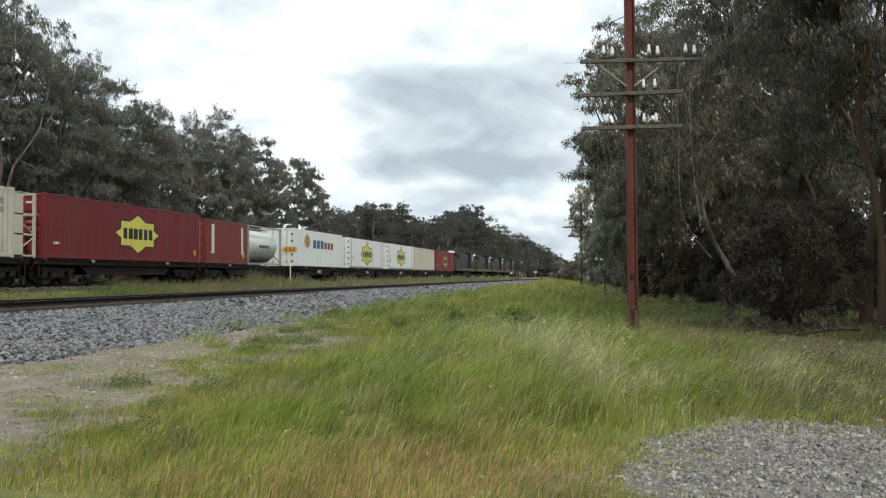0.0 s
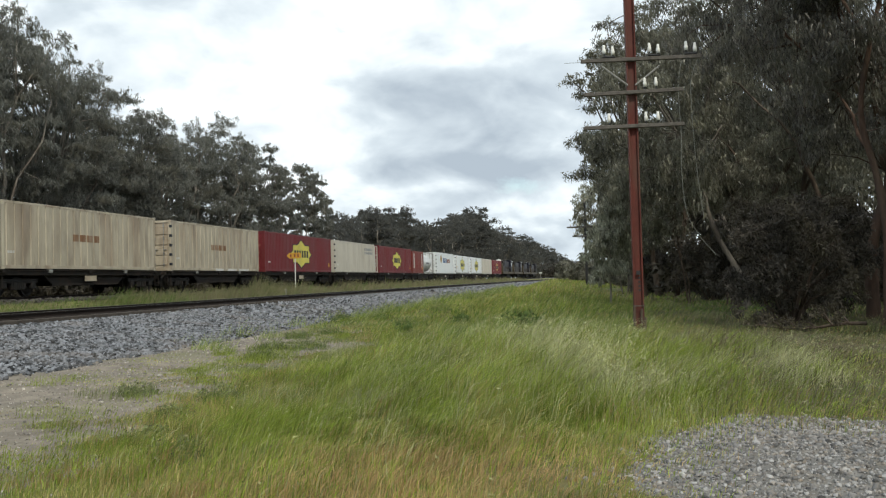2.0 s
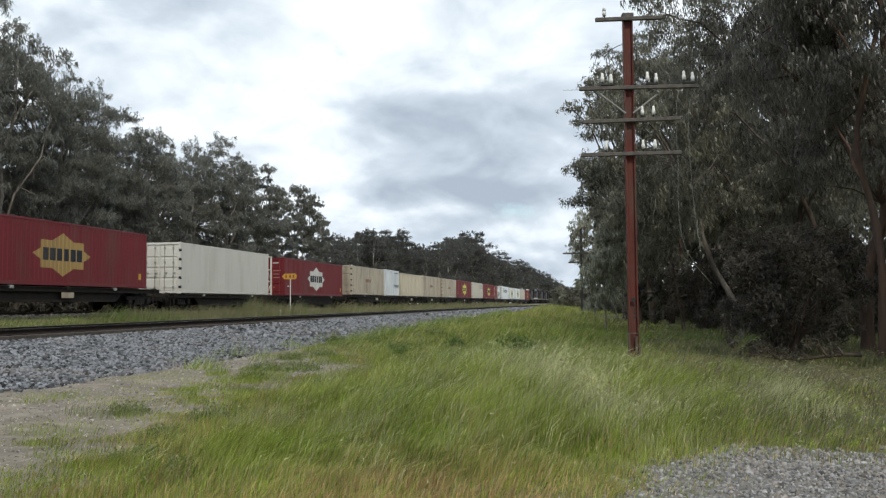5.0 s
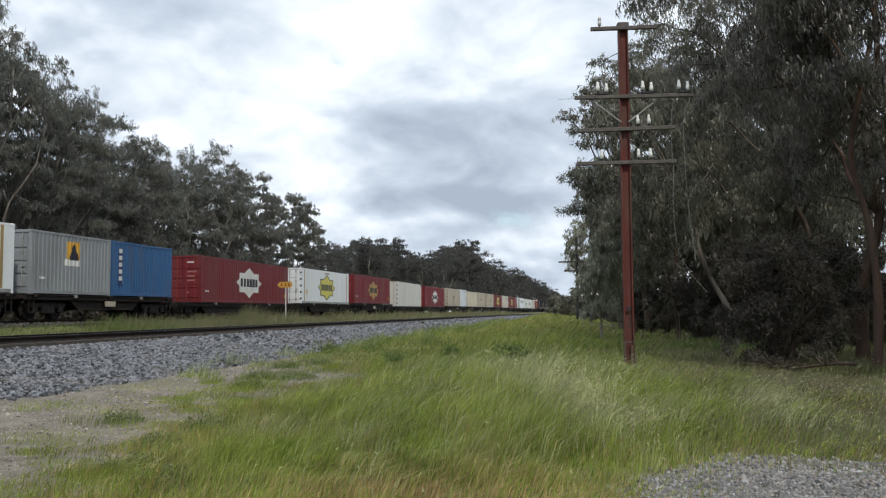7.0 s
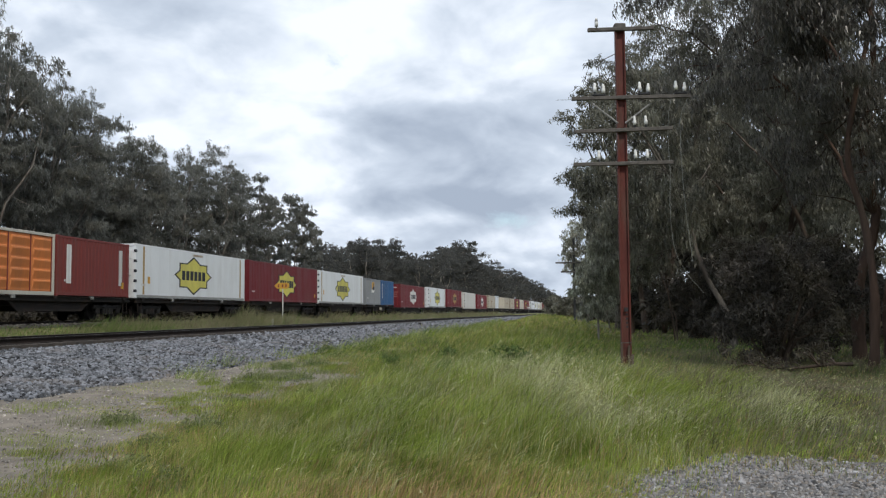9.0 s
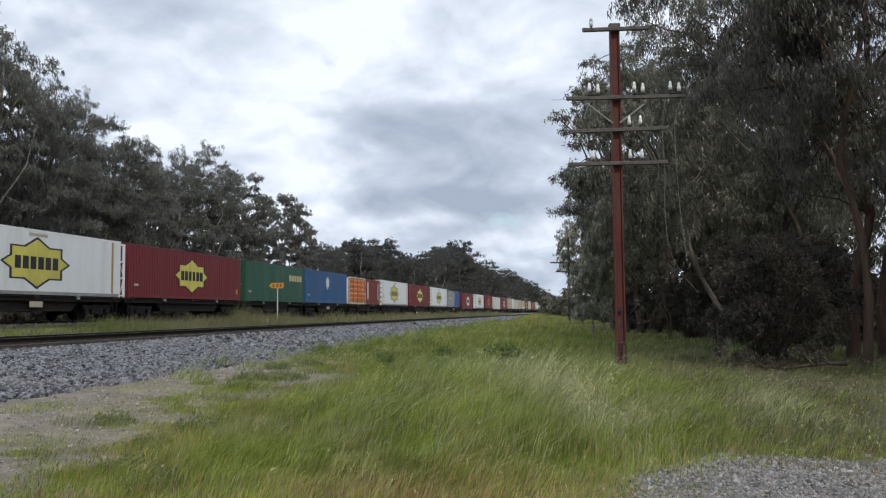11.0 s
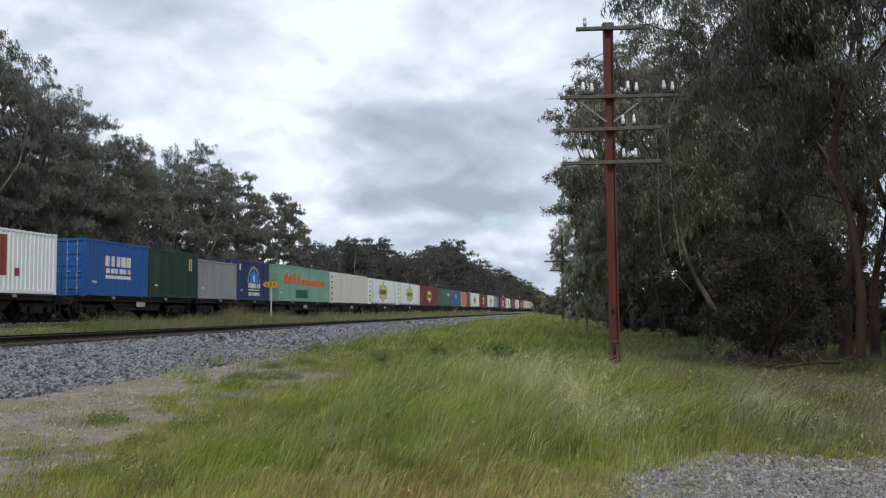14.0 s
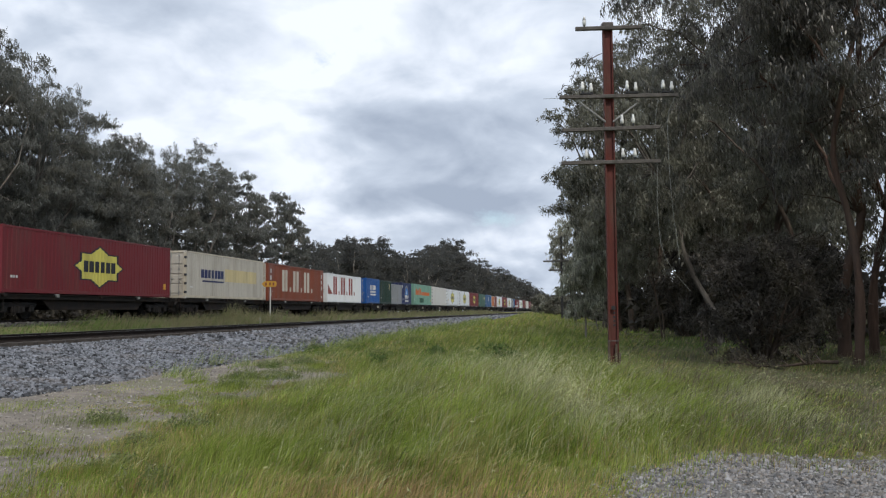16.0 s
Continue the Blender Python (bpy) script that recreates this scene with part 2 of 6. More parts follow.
M["dry"] = foliage("dry_straw_grass", (0.45, 0.39, 0.17), island=0.4, leafy=0.35, scale=0.8, tint=(0.40, 0.23, 0.11), amount=0.75)
M["seed"] = foliage("pale_grass_seed_heads", (0.44, 0.45, 0.25), island=0.3, leafy=0.3, scale=0.8, tint=(0.36, 0.25, 0.16), amount=0.3)
M["straw"] = foliage("bleached_straw_grass", (0.24, 0.22, 0.135), island=0.35, leafy=0.3, scale=0.4, tint=(0.22, 0.23, 0.10), amount=0.6)
M["weed"] = foliage("grey_green_weed", (0.22, 0.25, 0.11), island=0.45, leafy=0.3)
M["russet"] = foliage("russet_dead_grass", (0.52, 0.37, 0.19), island=0.4, leafy=0.35, scale=0.9, tint=(0.40, 0.29, 0.14), amount=0.6)
M["stalk"] = foliage("grey_brown_weed_stalks", (0.17, 0.145, 0.095), island=0.45, leafy=0.2, scale=0.7, tint=(0.28, 0.27, 0.20), amount=0.6)
M["ground"] = surface("grassy_earth", (0.15, 0.15, 0.05), rough=0.95, var=0.35, scale=0.4, fine=9, bump=0.5, own=False,
                      stain=[((0.16, 0.125, 0.065), 0.8, 0.25), ((0.07, 0.09, 0.03), 0.6, 1.1)])
M["bare"] = surface("bare_gritty_earth", (0.178, 0.155, 0.128), rough=0.95, var=0.25, scale=0.9, fine=22, bump=0.6, own=False,
                    stain=[((0.31, 0.27, 0.22), 0.6, 3.0), ((0.17, 0.17, 0.09), 0.5, 0.5)])
# bed darker than its stones: shade of the gaps put into the colour
M["ballast"] = surface("ballast_bed", (0.075, 0.076, 0.08), rough=0.95, var=0.45, scale=9, fine=26, bump=1.0, own=False,
                       stain=((0.26, 0.21, 0.16), 0.5, 0.9))
M["grit"] = surface("grey_grit", (0.185, 0.18, 0.172), rough=0.95, var=0.4, scale=14, fine=60, bump=0.9, own=False,
                    stain=[((0.22, 0.19, 0.15), 0.6, 2.5), ((0.08, 0.08, 0.08), 0.6, 7.0)])
# ballast darkened in its colour for the shade under the train
M["shaded_ballast"] = surface("shade_dark_ballast", (0.035, 0.033, 0.032), rough=0.95, var=0.4, scale=5, fine=26, bump=1.0, own=False, stain=((0.07, 0.06, 0.05), 0.5, 0.9))


# ---- mesh helpers ----
class Shape:
    """Collects plain pieces of geometry for one mesh."""

    def __init__(self):
        self.v, self.f = [], []

    def add(self, verts, faces):
        n = len(self.v)
        self.v += [tuple(p) for p in verts]
        self.f += [tuple(n + i for i in q) for q in faces]
        return self

    def box(self, x0, x1, y0, y1, z0, z1, c=0.0):
        """A box; c is the width of its chamfered edges."""
        if c <= 0:
            vs = [(x, y, z) for x in (x0, x1) for y in (y0, y1) for z in (z0, z1)]
            return self.add(vs, [(0, 1, 3, 2), (4, 6, 7, 5), (0, 4, 5, 1), (2, 3, 7, 6), (0, 2, 6, 4), (1, 5, 7, 3)])
        lo, hi = (x0, y0, z0), (x1, y1, z1)
        vs, idx = [], {}
        for i in (0, 1):
            for j in (0, 1):
                for k in (0, 1):
                    s = (i, j, k)
                    for a in range(3):
                        p = [hi[q] if s[q] else lo[q] for q in range(3)]
                        for q in range(3):
                            if q != a:
                                p[q] += -c if s[q] else c
                        idx[s, a] = len(vs)
                        vs.append(p)
        fs = []
        for a in range(3):
            b, d = [q for q in range(3) if q != a]
            for side in (0, 1):
                ring = []
                for u, w in ((0, 0), (1, 0), (1, 1), (0, 1)):
                    s = [0, 0, 0]
                    s[a], s[b], s[d] = side, u, w
                    ring.append(idx[tuple(s), a])
                fs.append(ring)
            for u in (0, 1):
                for w in (0, 1):
                    s0, s1 = [0, 0, 0], [0, 0, 0]
                    s0[b] = s1[b] = u
                    s0[d] = s1[d] = w
                    s1[a] = 1
                    fs.append([idx[tuple(s0), b], idx[tuple(s1), b], idx[tuple(s1), d], idx[tuple(s0), d]])
        for i in (0, 1):
            for j in (0, 1):
                for k in (0, 1):
                    fs.append([idx[(i, j, k), a] for a in range(3)])
        return self.add(vs, fs)

    def tube(self, p0, p1, r0, r1=None, n=8, caps=True):
        r1 = r0 if r1 is None else r1
        p0, p1 = Vector(p0), Vector(p1)
        d = (p1 - p0).normalized()
        u = d.orthogonal().normalized()
        w = d.cross(u)
        ring = [(math.cos(6.28318 * k / n), math.sin(6.28318 * k / n)) for k in range(n)]
        vs = [p0 + (u * a + w * b) * r0 for a, b in ring] + [p1 + (u * a + w * b) * r1 for a, b in ring]
        fs = [(k, (k + 1) % n, n + (k + 1) % n, n + k) for k in range(n)]
        if caps:
            fs += [tuple(range(n))[::-1], tuple(range(n, 2 * n))]
        return self.add(vs, fs)

    def lathe(self, base, profile, n=12, axis="z"):
        """Turned profile (radius, height) about an axis through base."""
        vs, fs = [], []
        for r, h in profile:
            for k in range(n):
                a, b = r * math.cos(6.28318 * k / n), r * math.sin(6.28318 * k / n)
                q = (a, b, h) if axis == "z" else (a, h, b) if axis == "y" else (h, a, b)
                vs.append([q[i] + base[i] for i in range(3)])
        for j in range(len(profile) - 1):
            for k in range(n):
                fs.append((j * n + k, j * n + (k + 1) % n, (j + 1) * n + (k + 1) % n, (j + 1) * n + k))
        fs += [tuple(range(n)), tuple(range((len(profile) - 1) * n, len(profile) * n))]
        return self.add(vs, fs)

    def path(self, pts, radii, n=6, rough=0.0):
        """A bent, tapering round branch through pts."""
        pts = [Vector(p) for p in pts]
        u = (pts[1] - pts[0]).orthogonal().normalized()
        vs, fs = [], []
        for k, p in enumerate(pts):
            d = (pts[min(k + 1, len(pts) - 1)] - pts[max(k - 1, 0)]).normalized()
            u = (u - d * u.dot(d)).normalized()
            w = d.cross(u)
            for i in range(n):
                a = 6.28318 * i / n
                r = radii[k] * (1 + rough * (math.sin(5.3 * i + 1.7 * k) + math.sin(2.1 * i - 2.9 * k + 1)) / 2)
                vs.append(p + (u * math.cos(a) + w * math.sin(a)) * r)
            if k:
                fs += [((k - 1) * n + i, (k - 1) * n + (i + 1) % n, k * n + (i + 1) % n, k * n + i) for i in range(n)]
        return self.add(vs, fs)

    def mesh(self, name, smooth=False):
        me = bpy.data.meshes.new(name)
        me.from_pydata(self.v, [], self.f)
        bm = bmesh.new()
        bm.from_mesh(me)
        bmesh.ops.recalc_face_normals(bm, faces=bm.faces)
        bm.to_mesh(me)
        bm.free()
        if smooth:
            me.shade_smooth()
        return me


def mesh_np(name, v, f, mats=None):
    """A large mesh from arrays: vertices n x 3, faces m x 3 or m x 4."""
    me = bpy.data.meshes.new(name)
    v, f = np.asarray(v, np.float32), np.asarray(f, np.int32)
    m, k = f.shape
    me.vertices.add(len(v))
    me.vertices.foreach_set("co", v.ravel())
    me.loops.add(m * k)
    me.loops.foreach_set("vertex_index", f.ravel())
    me.polygons.add(m)
    me.polygons.foreach_set("loop_start", np.arange(0, m * k, k, dtype=np.int32))
    if mats is not None:
        me.polygons.foreach_set("material_index", np.asarray(mats, np.int32))
    me.update(calc_edges=True)
    return me


def part(name, shape, material, parent, label="", smooth=False):
    """One mesh object under a thing or a part. shape: a Shape or a finished mesh."""
    me = shape.mesh(name, smooth) if isinstance(shape, Shape) else shape
    if not me.materials:
        me.materials.append(material)
    ob = new(name, me)
    ob.parent = parent
    if me.materials[0] != material:
        ob.material_slots[0].link = "OBJECT"
        ob.material_slots[0].material = material
    return tagged(ob, label)


def thing(name, x=0, y=0, z=0, label="", category="", group="", kind="", rz=0):
    ob = new(name)
    ob.empty_display_size = 0.3
    ob.matrix_basis = pose(x, y, z, 0, 0, rz)
    return tagged(ob, label, category, group, kind)


def solid(name, me, material, label, category, group="", kind=""):
    if not me.materials:
        for m in (material if isinstance(material, (list, tuple)) else [material]):
            me.materials.append(m)
    return tagged(new(name, me), label, category, group, kind)


# ---- ground, one sheet to the horizon ----
NEAR_TRACK, FAR_TRACK = -16.15, -24.0
RAIL_NEAR, RAIL_FAR = 0.95, 1.30
RNG = np.random.default_rng(5)
WAVES = [(RNG.uniform(-1, 1, 2) * s, RNG.uniform(0, 6.28), a) for s, a in ((0.5, 0.05), (0.9, 0.035), (1.7, 0.02), (3.1, 0.01), (0.2, 0.06))]


def ripple(x, y):
    return sum(a * np.sin(k[0] * x + k[1] * y + p) for k, p, a in WAVES)


def ground_z(x, y):
    """Height of the ground: verge, ballast shoulder, two tracks, and the wood's floor behind."""
    x, y = np.asarray(x, float), np.asarray(y, float)
    base = 0.28 * np.clip((y - 9) / 22, 0, 1) + 0.95 * np.clip((y - 50) / 110, 0, 1) + ripple(x, y) * np.clip((x + 9.3) / 2, 0, 1)
    base = base + 0.12 * np.clip((-5 - x) / 4, 0, 1) * (1 - 0.6 * np.clip((y - 9) / 22, 0, 1))
    base = base + 0.05 * np.exp(-(((x - 1.7) / 1.8) ** 2 + ((y - 8.0) / 1.5) ** 2))
    xs = [-60, -34, -29, -27.2, -26.2, -21.9, -21.0, -20.3, -18.9, -18.2, -17.5, -14.75, -14.3, -9.35]
    zs = [0.6, 0.6, 0.75, 0.9, 1.16, 1.16, 1.0, 0.86, 0.76, 0.70, 0.66, 0.66, 0.64, 0.20]
    z = np.interp(x, xs, zs)
    k = np.clip((x + 9.35) / 0.9, 0, 1)
    return np.where(x > -9.35, z * (1 - k) + base * k, z)


def build_ground():
    xs = np.concatenate([[-1500, -800, -400, -200, -110, -75], np.arange(-60, -28, 2.0), np.arange(-28, -9.4, 0.35),
                         np.arange(-9.35, 8, 0.22), np.arange(8, 24, 1.0), [28, 36, 50, 80, 150, 300, 700, 1500]])
    ys = np.concatenate([[-900, -500, -200, -60, -25, -12], np.arange(-8, 5, 0.6), np.arange(5, 26, 0.22), np.arange(26, 60, 0.8),
                         np.arange(60, 200, 4.0), [220, 260, 320, 400, 520, 700, 1000, 1600, 2600]])
    X, Y = np.meshgrid(xs, ys)
    v = np.stack([X, Y, ground_z(X, Y)], -1).reshape(-1, 3)
    a = np.arange(X.size).reshape(X.shape)
    f = np.stack([a[:-1, :-1], a[:-1, 1:], a[1:, 1:], a[1:, :-1]], -1).reshape(-1, 4)
    c = v[f].mean(1)
    me = mesh_np("ground", v, f, ground_kind(c[:, 0], c[:, 1]))
    me.shade_smooth()
    return solid("ground", me, [M["ground"], M["bare"], M["ballast"], M["shaded_ballast"], M["grit"]],
                 "grassy verge with bare gravelly earth beside railway ballast", "ground", kind="structure")


def in_gravel(x, y):
    """The heap of loose gravel beside the camera."""
    d = np.hypot((x - 1.95) / 1.95, (y - 7.25) / 2.25)
    return d + 0.06 * np.sin(3.1 * x + 1.0) + 0.05 * np.sin(4.3 * y + x)


def in_bare(x, y):
    """The worn strip of bare earth along the ballast's foot: how far inside, in metres."""
    edge = np.interp(y, [-30, 0, 4, 6.8, 8.4, 9.5, 12.0, 14.8, 17.3, 18.8, 22, 24, 26], [-7.5, -6.4, -6.0, -5.9, -6.2, -6.4, -6.7, -6.8, -6.3, -6.1, -7.7, -8.8, -9.6])
    wob = 0.35 * np.sin(1.7 * y + 0.8 * x) + 0.3 * np.sin(3.9 * y - 1.9 * x + 1)
    return edge + wob - x


def ground_kind(x, y):
    k = np.zeros(len(x), int)
    b = in_bare(x, y)
    b = np.where(b < 0, b * np.interp(y, [6, 9, 13], [2.6, 1.6, 1.0]), b)
    k[(b > -2.6) & (x > -9.6) & (y > -40) & (y < 26)] = 1
    k[in_gravel(x, y) < 1] = 4
    k[(x < -9.3 + 0.15 * np.sin(2.3 * y) + 0.1 * np.sin(5.1 * y)) & (x > -18.2)] = 2
    # the dark ballast that paints the train's shade along the far track
    k[(x < -21.2) & (x > -27.4)] = 3
    return k


build_ground()


def track(name, cx, top, label):
    """Two rails with head, web and foot, on dark sleepers."""
    t = thing(name, cx, 0, 0, label, "railway track", kind="structure")
    y0, y1 = -460, 900
    for s in (-1, 1):
        x = s * 0.7525
        sh = Shape()
        prof = [(-0.075, -0.16), (0.075, -0.16), (0.075, -0.145), (0.012, -0.125), (0.012, -0.045), (0.036, -0.032), (0.036, -0.006),
                (-0.036, -0.006), (-0.036, -0.032), (-0.012, -0.045), (-0.012, -0.125), (-0.075, -0.145)]
        n = len(prof)
        sh.add([(x + a, y, top + b) for y in (y0, y1) for a, b in prof],
               [(k, (k + 1) % n, n + (k + 1) % n, n + k) for k in range(n)])
        r = part("rail", sh, M["rail"], t, "rust-brown steel rail")
        part("rail_head", Shape().box(x - 0.034, x + 0.034, y0, y1, top - 0.008, top, 0.004), M["railtop"], r, "dull running surface")
    sl = Shape().box(-1.25, 1.25, -0.12, 0.12, top - 0.36, top - 0.155, 0.02).mesh("sleeper")
    for k in range(60):
        ob = part("sleeper", sl, M["concrete"], t)
        ob.location = (0, 6 + 0.68 * k, 0)


track("track_near", NEAR_TRACK, RAIL_NEAR, "empty single track with rust-brown rails on grey ballast")
track("track_far", FAR_TRACK, RAIL_FAR, "second track under the moving container train")


# ---- the train ----
SPEED = 27.1
DECK = 2.39
MOVING = []
CACHE = {}


def cached(key, make):
    if key not in CACHE:
        CACHE[key] = make()
    return CACHE[key]


WIDE = 0.031
RIBS = {True: (0.50, 0.80, 0.84, 0.96), False: (0.28, 0.40, 0.50, 0.90)}


def rib_depth(y, deep):
    """Trapezoid corrugation: how far the sheet lies behind its outer face. Depth WIDE means narrow grooves between broad panels."""
    pitch, a, b, c = RIBS[deep == WIDE]
    u = (y / pitch) % 1.0
    if u < a:
        return 0.0
    if u < b:
        return deep * (u - a) / (b - a)
    if u < c:
        return deep
    return deep * (1 - u) / (1 - c)


def rib_stops(y0, y1, deep=0.0):
    pitch, a, b, c = RIBS[deep == WIDE]
    out = [y0]
    k = math.floor(y0 / pitch)
    while k * pitch < y1:
        out += [q for q in (k * pitch, (k + a) * pitch, (k + b) * pitch, (k + c) * pitch) if y0 + 1e-4 < q < y1 - 1e-4]
        k += 1
    return out + [y1]


def ribbed_sheet(y0, y1, z0, z1, x, deep, sign=1):
    """A wall of corrugated sheet in the plane x, 20 mm thick."""
    ys = rib_stops(y0, y1, deep)
    vs, fs = [], []
    for y in ys:
        d = x - sign * rib_depth(y, deep)
        vs += [(d, y, z0), (d, y, z1), (d - sign * 0.02, y, z1), (d - sign * 0.02, y, z0)]
    for k in range(len(ys) - 1):
        a, b = 4 * k, 4 * k + 4
        for q in range(4):
            fs.append((a + q, a + (q + 1) % 4, b + (q + 1) % 4, b + q))
    n = 4 * (len(ys) - 1)
    fs += [(0, 1, 2, 3), (n, n + 1, n + 2, n + 3)]
    return Shape().add(vs, fs)


def decal(y0, y1, low, high, x, deep, proud=0.004, stops=()):
    """Painted lettering that lies on the sheet between two outlines z = low(y), high(y)."""
    ys = sorted(set(rib_stops(y0, y1, deep) if deep else [y0, y1]) | {q for q in stops if y0 < q < y1})
    vs, fs = [], []
    for y in ys:
        d = x - rib_depth(y, deep) + proud
        vs += [(d, y, low(y)), (d, y, high(y)), (d - 0.003, y, high(y)), (d - 0.003, y, low(y))]
    for k in range(len(ys) - 1):
        a, b = 4 * k, 4 * k + 4
        for q in range(4):
            fs.append((a + q, a + (q + 1) % 4, b + (q + 1) % 4, b + q))
    n = 4 * (len(ys) - 1)
    fs += [(0, 1, 2, 3), (n, n + 1, n + 2, n + 3)]
    return Shape().add(vs, fs)


def bar(y0, y1, z0, z1, deep=0.0, x=1.215, proud=0.004):
    return decal(y0, y1, lambda y: z0, lambda y: z1, x, deep, proud)


def star(cy, cz, a, b, deep, proud):
    """A diamond laid over a rectangle."""
    w, h = 0.75 * a, 0.63 * b

    def top(y):
        u = abs(y - cy)
        return max(b * (1 - u / a), h if u <= w + 1e-6 else 0.0)

    st = [cy + s * u for s in (-1, 1) for u in (w, w + 2e-4, a * (1 - h / b))] + [cy]
    return decal(cy - a + 1e-3, cy + a - 1e-3, lambda y: cz - top(y), lambda y: cz + top(y), 1.215, deep, proud, st)


def word(root, y0, y1, z0, z1, n, material, deep=0.0, label="", name="lettering", proud=0.008):
    """Lettering as n plain bars."""
    step = (y1 - y0) / n
    for k in range(n):
        part(name, bar(y0 + k * step + step * 0.12, y0 + (k + 1) * step - step * 0.12, z0, z1, deep, proud=proud), material, root, label)


def container(q, length, colour, label, ribs=True, high=2.72, end=None, hinges=False, rack=0.0, posts=None, drop=0.0):
    """A freight container: corner posts and rails, side sheets, roof, front wall, two doors with bars at the rear."""
    c = thing("shipping_container", FAR_TRACK, q + length / 2, DECK - drop, label, "shipping container", "containers on the train")
    MOVING.append(c)
    m, L, H = M[colour], length / 2, high
    deep = 0.0 if not ribs else WIDE if colour == "rusty" else 0.018 if colour in ("red", "beige", "oxide") else 0.034

    def frame_mesh():
        s = Shape()
        for sx in (-1, 1):
            for sy in (-1, 1):
                x, y = sx * 1.14, sy * (L - 0.08)
                s.box(x - 0.08, x + 0.08, y - 0.08, y + 0.08, 0.11, H - 0.11, 0.012)
            s.box(sx * 1.15 - 0.07, sx * 1.15 + 0.07, -L + 0.16, L - 0.16, 0.02, 0.17, 0.01)
            s.box(sx * 1.17 - 0.05, sx * 1.17 + 0.05, -L + 0.16, L - 0.16, H - 0.10, H - 0.005, 0.01)
        for sy in (-1, 1):
            y = sy * (L - 0.07)
            s.box(-1.06, 1.06, y - 0.06, y + 0.06, 0.01, 0.15, 0.01)
            s.box(-1.06, 1.06, y - 0.06, y + 0.06, H - 0.12, H - 0.002, 0.01)
        return s.mesh("corner_frame")

    part("corner_frame", cached(("frame", L, H), frame_mesh), m if posts is None else M[posts], c)

    def casting():
        return Shape().box(-0.09, 0.09, -0.09, 0.09, -0.06, 0.06, 0.012).mesh("corner_casting")

    for sx in (-1, 1):
        for sy in (-1, 1):
            for z in (0.05, H - 0.05):
                o = part("corner_casting", cached("casting", casting), m, c)
                o.location = (sx * 1.135, sy * (L - 0.085), z)
    wall = lambda s: ribbed_sheet(-L + 0.15, L - 0.15, 0.16, H - 0.09, 1.215 * s, deep, s).mesh("side_wall")
    if ribs:
        for s in (-1, 1):
            part("side_wall", cached(("side", L, H, s, deep), lambda: wall(s)), m, c)
    else:
        for s in (-1, 1):
            n = max(4, round(length / 1.15))
            step = (2 * L - 0.3) / n
            core = part("side_wall", Shape().box(min(s * 1.16, s * 1.19), max(s * 1.16, s * 1.19), -L + 0.15, L - 0.15, 0.17, H - 0.09), m, c)
            for k in range(n):
                me = cached(("panel", step, H, s), lambda: Shape().box(min(s * 1.19, s * 1.215), max(s * 1.19, s * 1.215), 0.0015, step - 0.0015, 0.17, H - 0.09, 0.004).mesh("wall_panel"))
                part("wall_panel", me, m, core).location = (0, -L + 0.15 + k * step, 0)
    part("roof", Shape().box(-1.16, 1.16, -L + 0.1, L - 0.1, H - 0.05, H - 0.012, 0.01), m, c)
    part("underfloor", Shape().box(-1.1, 1.1, -L + 0.1, L - 0.1, 0.06, 0.12, 0), M["steel"], c)
    part("front_wall", Shape().box(-1.07, 1.07, L - 0.06, L - 0.03, 0.14, H - 0.11, 0), m, c)
    dm = M[end] if end else m
    for s in (-1, 1):
        d = Shape()
        lo, hi = (0.012, 1.06) if s > 0 else (-1.06, -0.012)
        d.box(lo, hi, -L + 0.05, -L + 0.09, 0.16, H - 0.13, 0.008)
        for k in range(4):
            z = 0.3 + k * (H - 0.5) / 4
            d.box(lo + 0.07, hi - 0.07, -L + 0.02, -L + 0.05, z, z + (H - 0.5) / 4 - 0.1, 0.012)
        door = part("door", d, dm, c)
        for k in (0.28, 0.76):
            x = lo + (hi - lo) * k
            b = Shape().tube((x, -L - 0.015, 0.12), (x, -L - 0.015, H - 0.1), 0.02, n=6)
            b.box(x - 0.02, x + 0.16, -L - 0.035, -L - 0.005, 1.1, 1.14, 0.004)
            for z in (0.35, 0.95, 1.7, H - 0.3):
                b.box(x - 0.05, x + 0.05, -L - 0.03, -L + 0.01, z - 0.04, z + 0.04, 0.006)
            part("locking_bar", b, M["bright_red"] if dm == M["red"] else M["galv"], door)
    if colour == "red":
        for x0, x1, z, k in ((0.3, 0.75, 2.3, "logo_white"), (0.35, 0.9, 1.75, "faded"), (0.35, 0.8, 1.5, "faded"), (0.35, 0.85, 1.25, "faded"), (0.25, 0.45, 0.55, "faded")):
            part("number_mark", Shape().box(x0, x1, -L + 0.014, -L + 0.021, z, z + 0.08), M[k], c, "pale bar of small lettering")
    if hinges:
        for z in (0.35, 0.85, 1.35, 1.85, 2.35):
            part("hinge", Shape().box(1.12, 1.235, -L - 0.02, -L + 0.13, z - 0.07, z + 0.07, 0.012), M["ink"], c)
    if rack:
        y = L + rack
        rung = part("end_rack", Shape().box(-1.15, 1.15, y - 0.02, y + 0.06, 0.05, 0.13, 0.008), m, c, "open steel end rack")
        for x in (-1.15, 1.15):
            part("rack_post", Shape().box(x - 0.04, x + 0.04, y - 0.08, y + 0.08, 0, H - 0.1, 0.008), m, rung)
            part("rack_brace", Shape().tube((x, L + 0.02, 0.12), (x, y, 0.85), 0.022, n=6).tube((x, y, 0.95), (x, L + 0.02, 1.7), 0.022, n=6), m, rung)
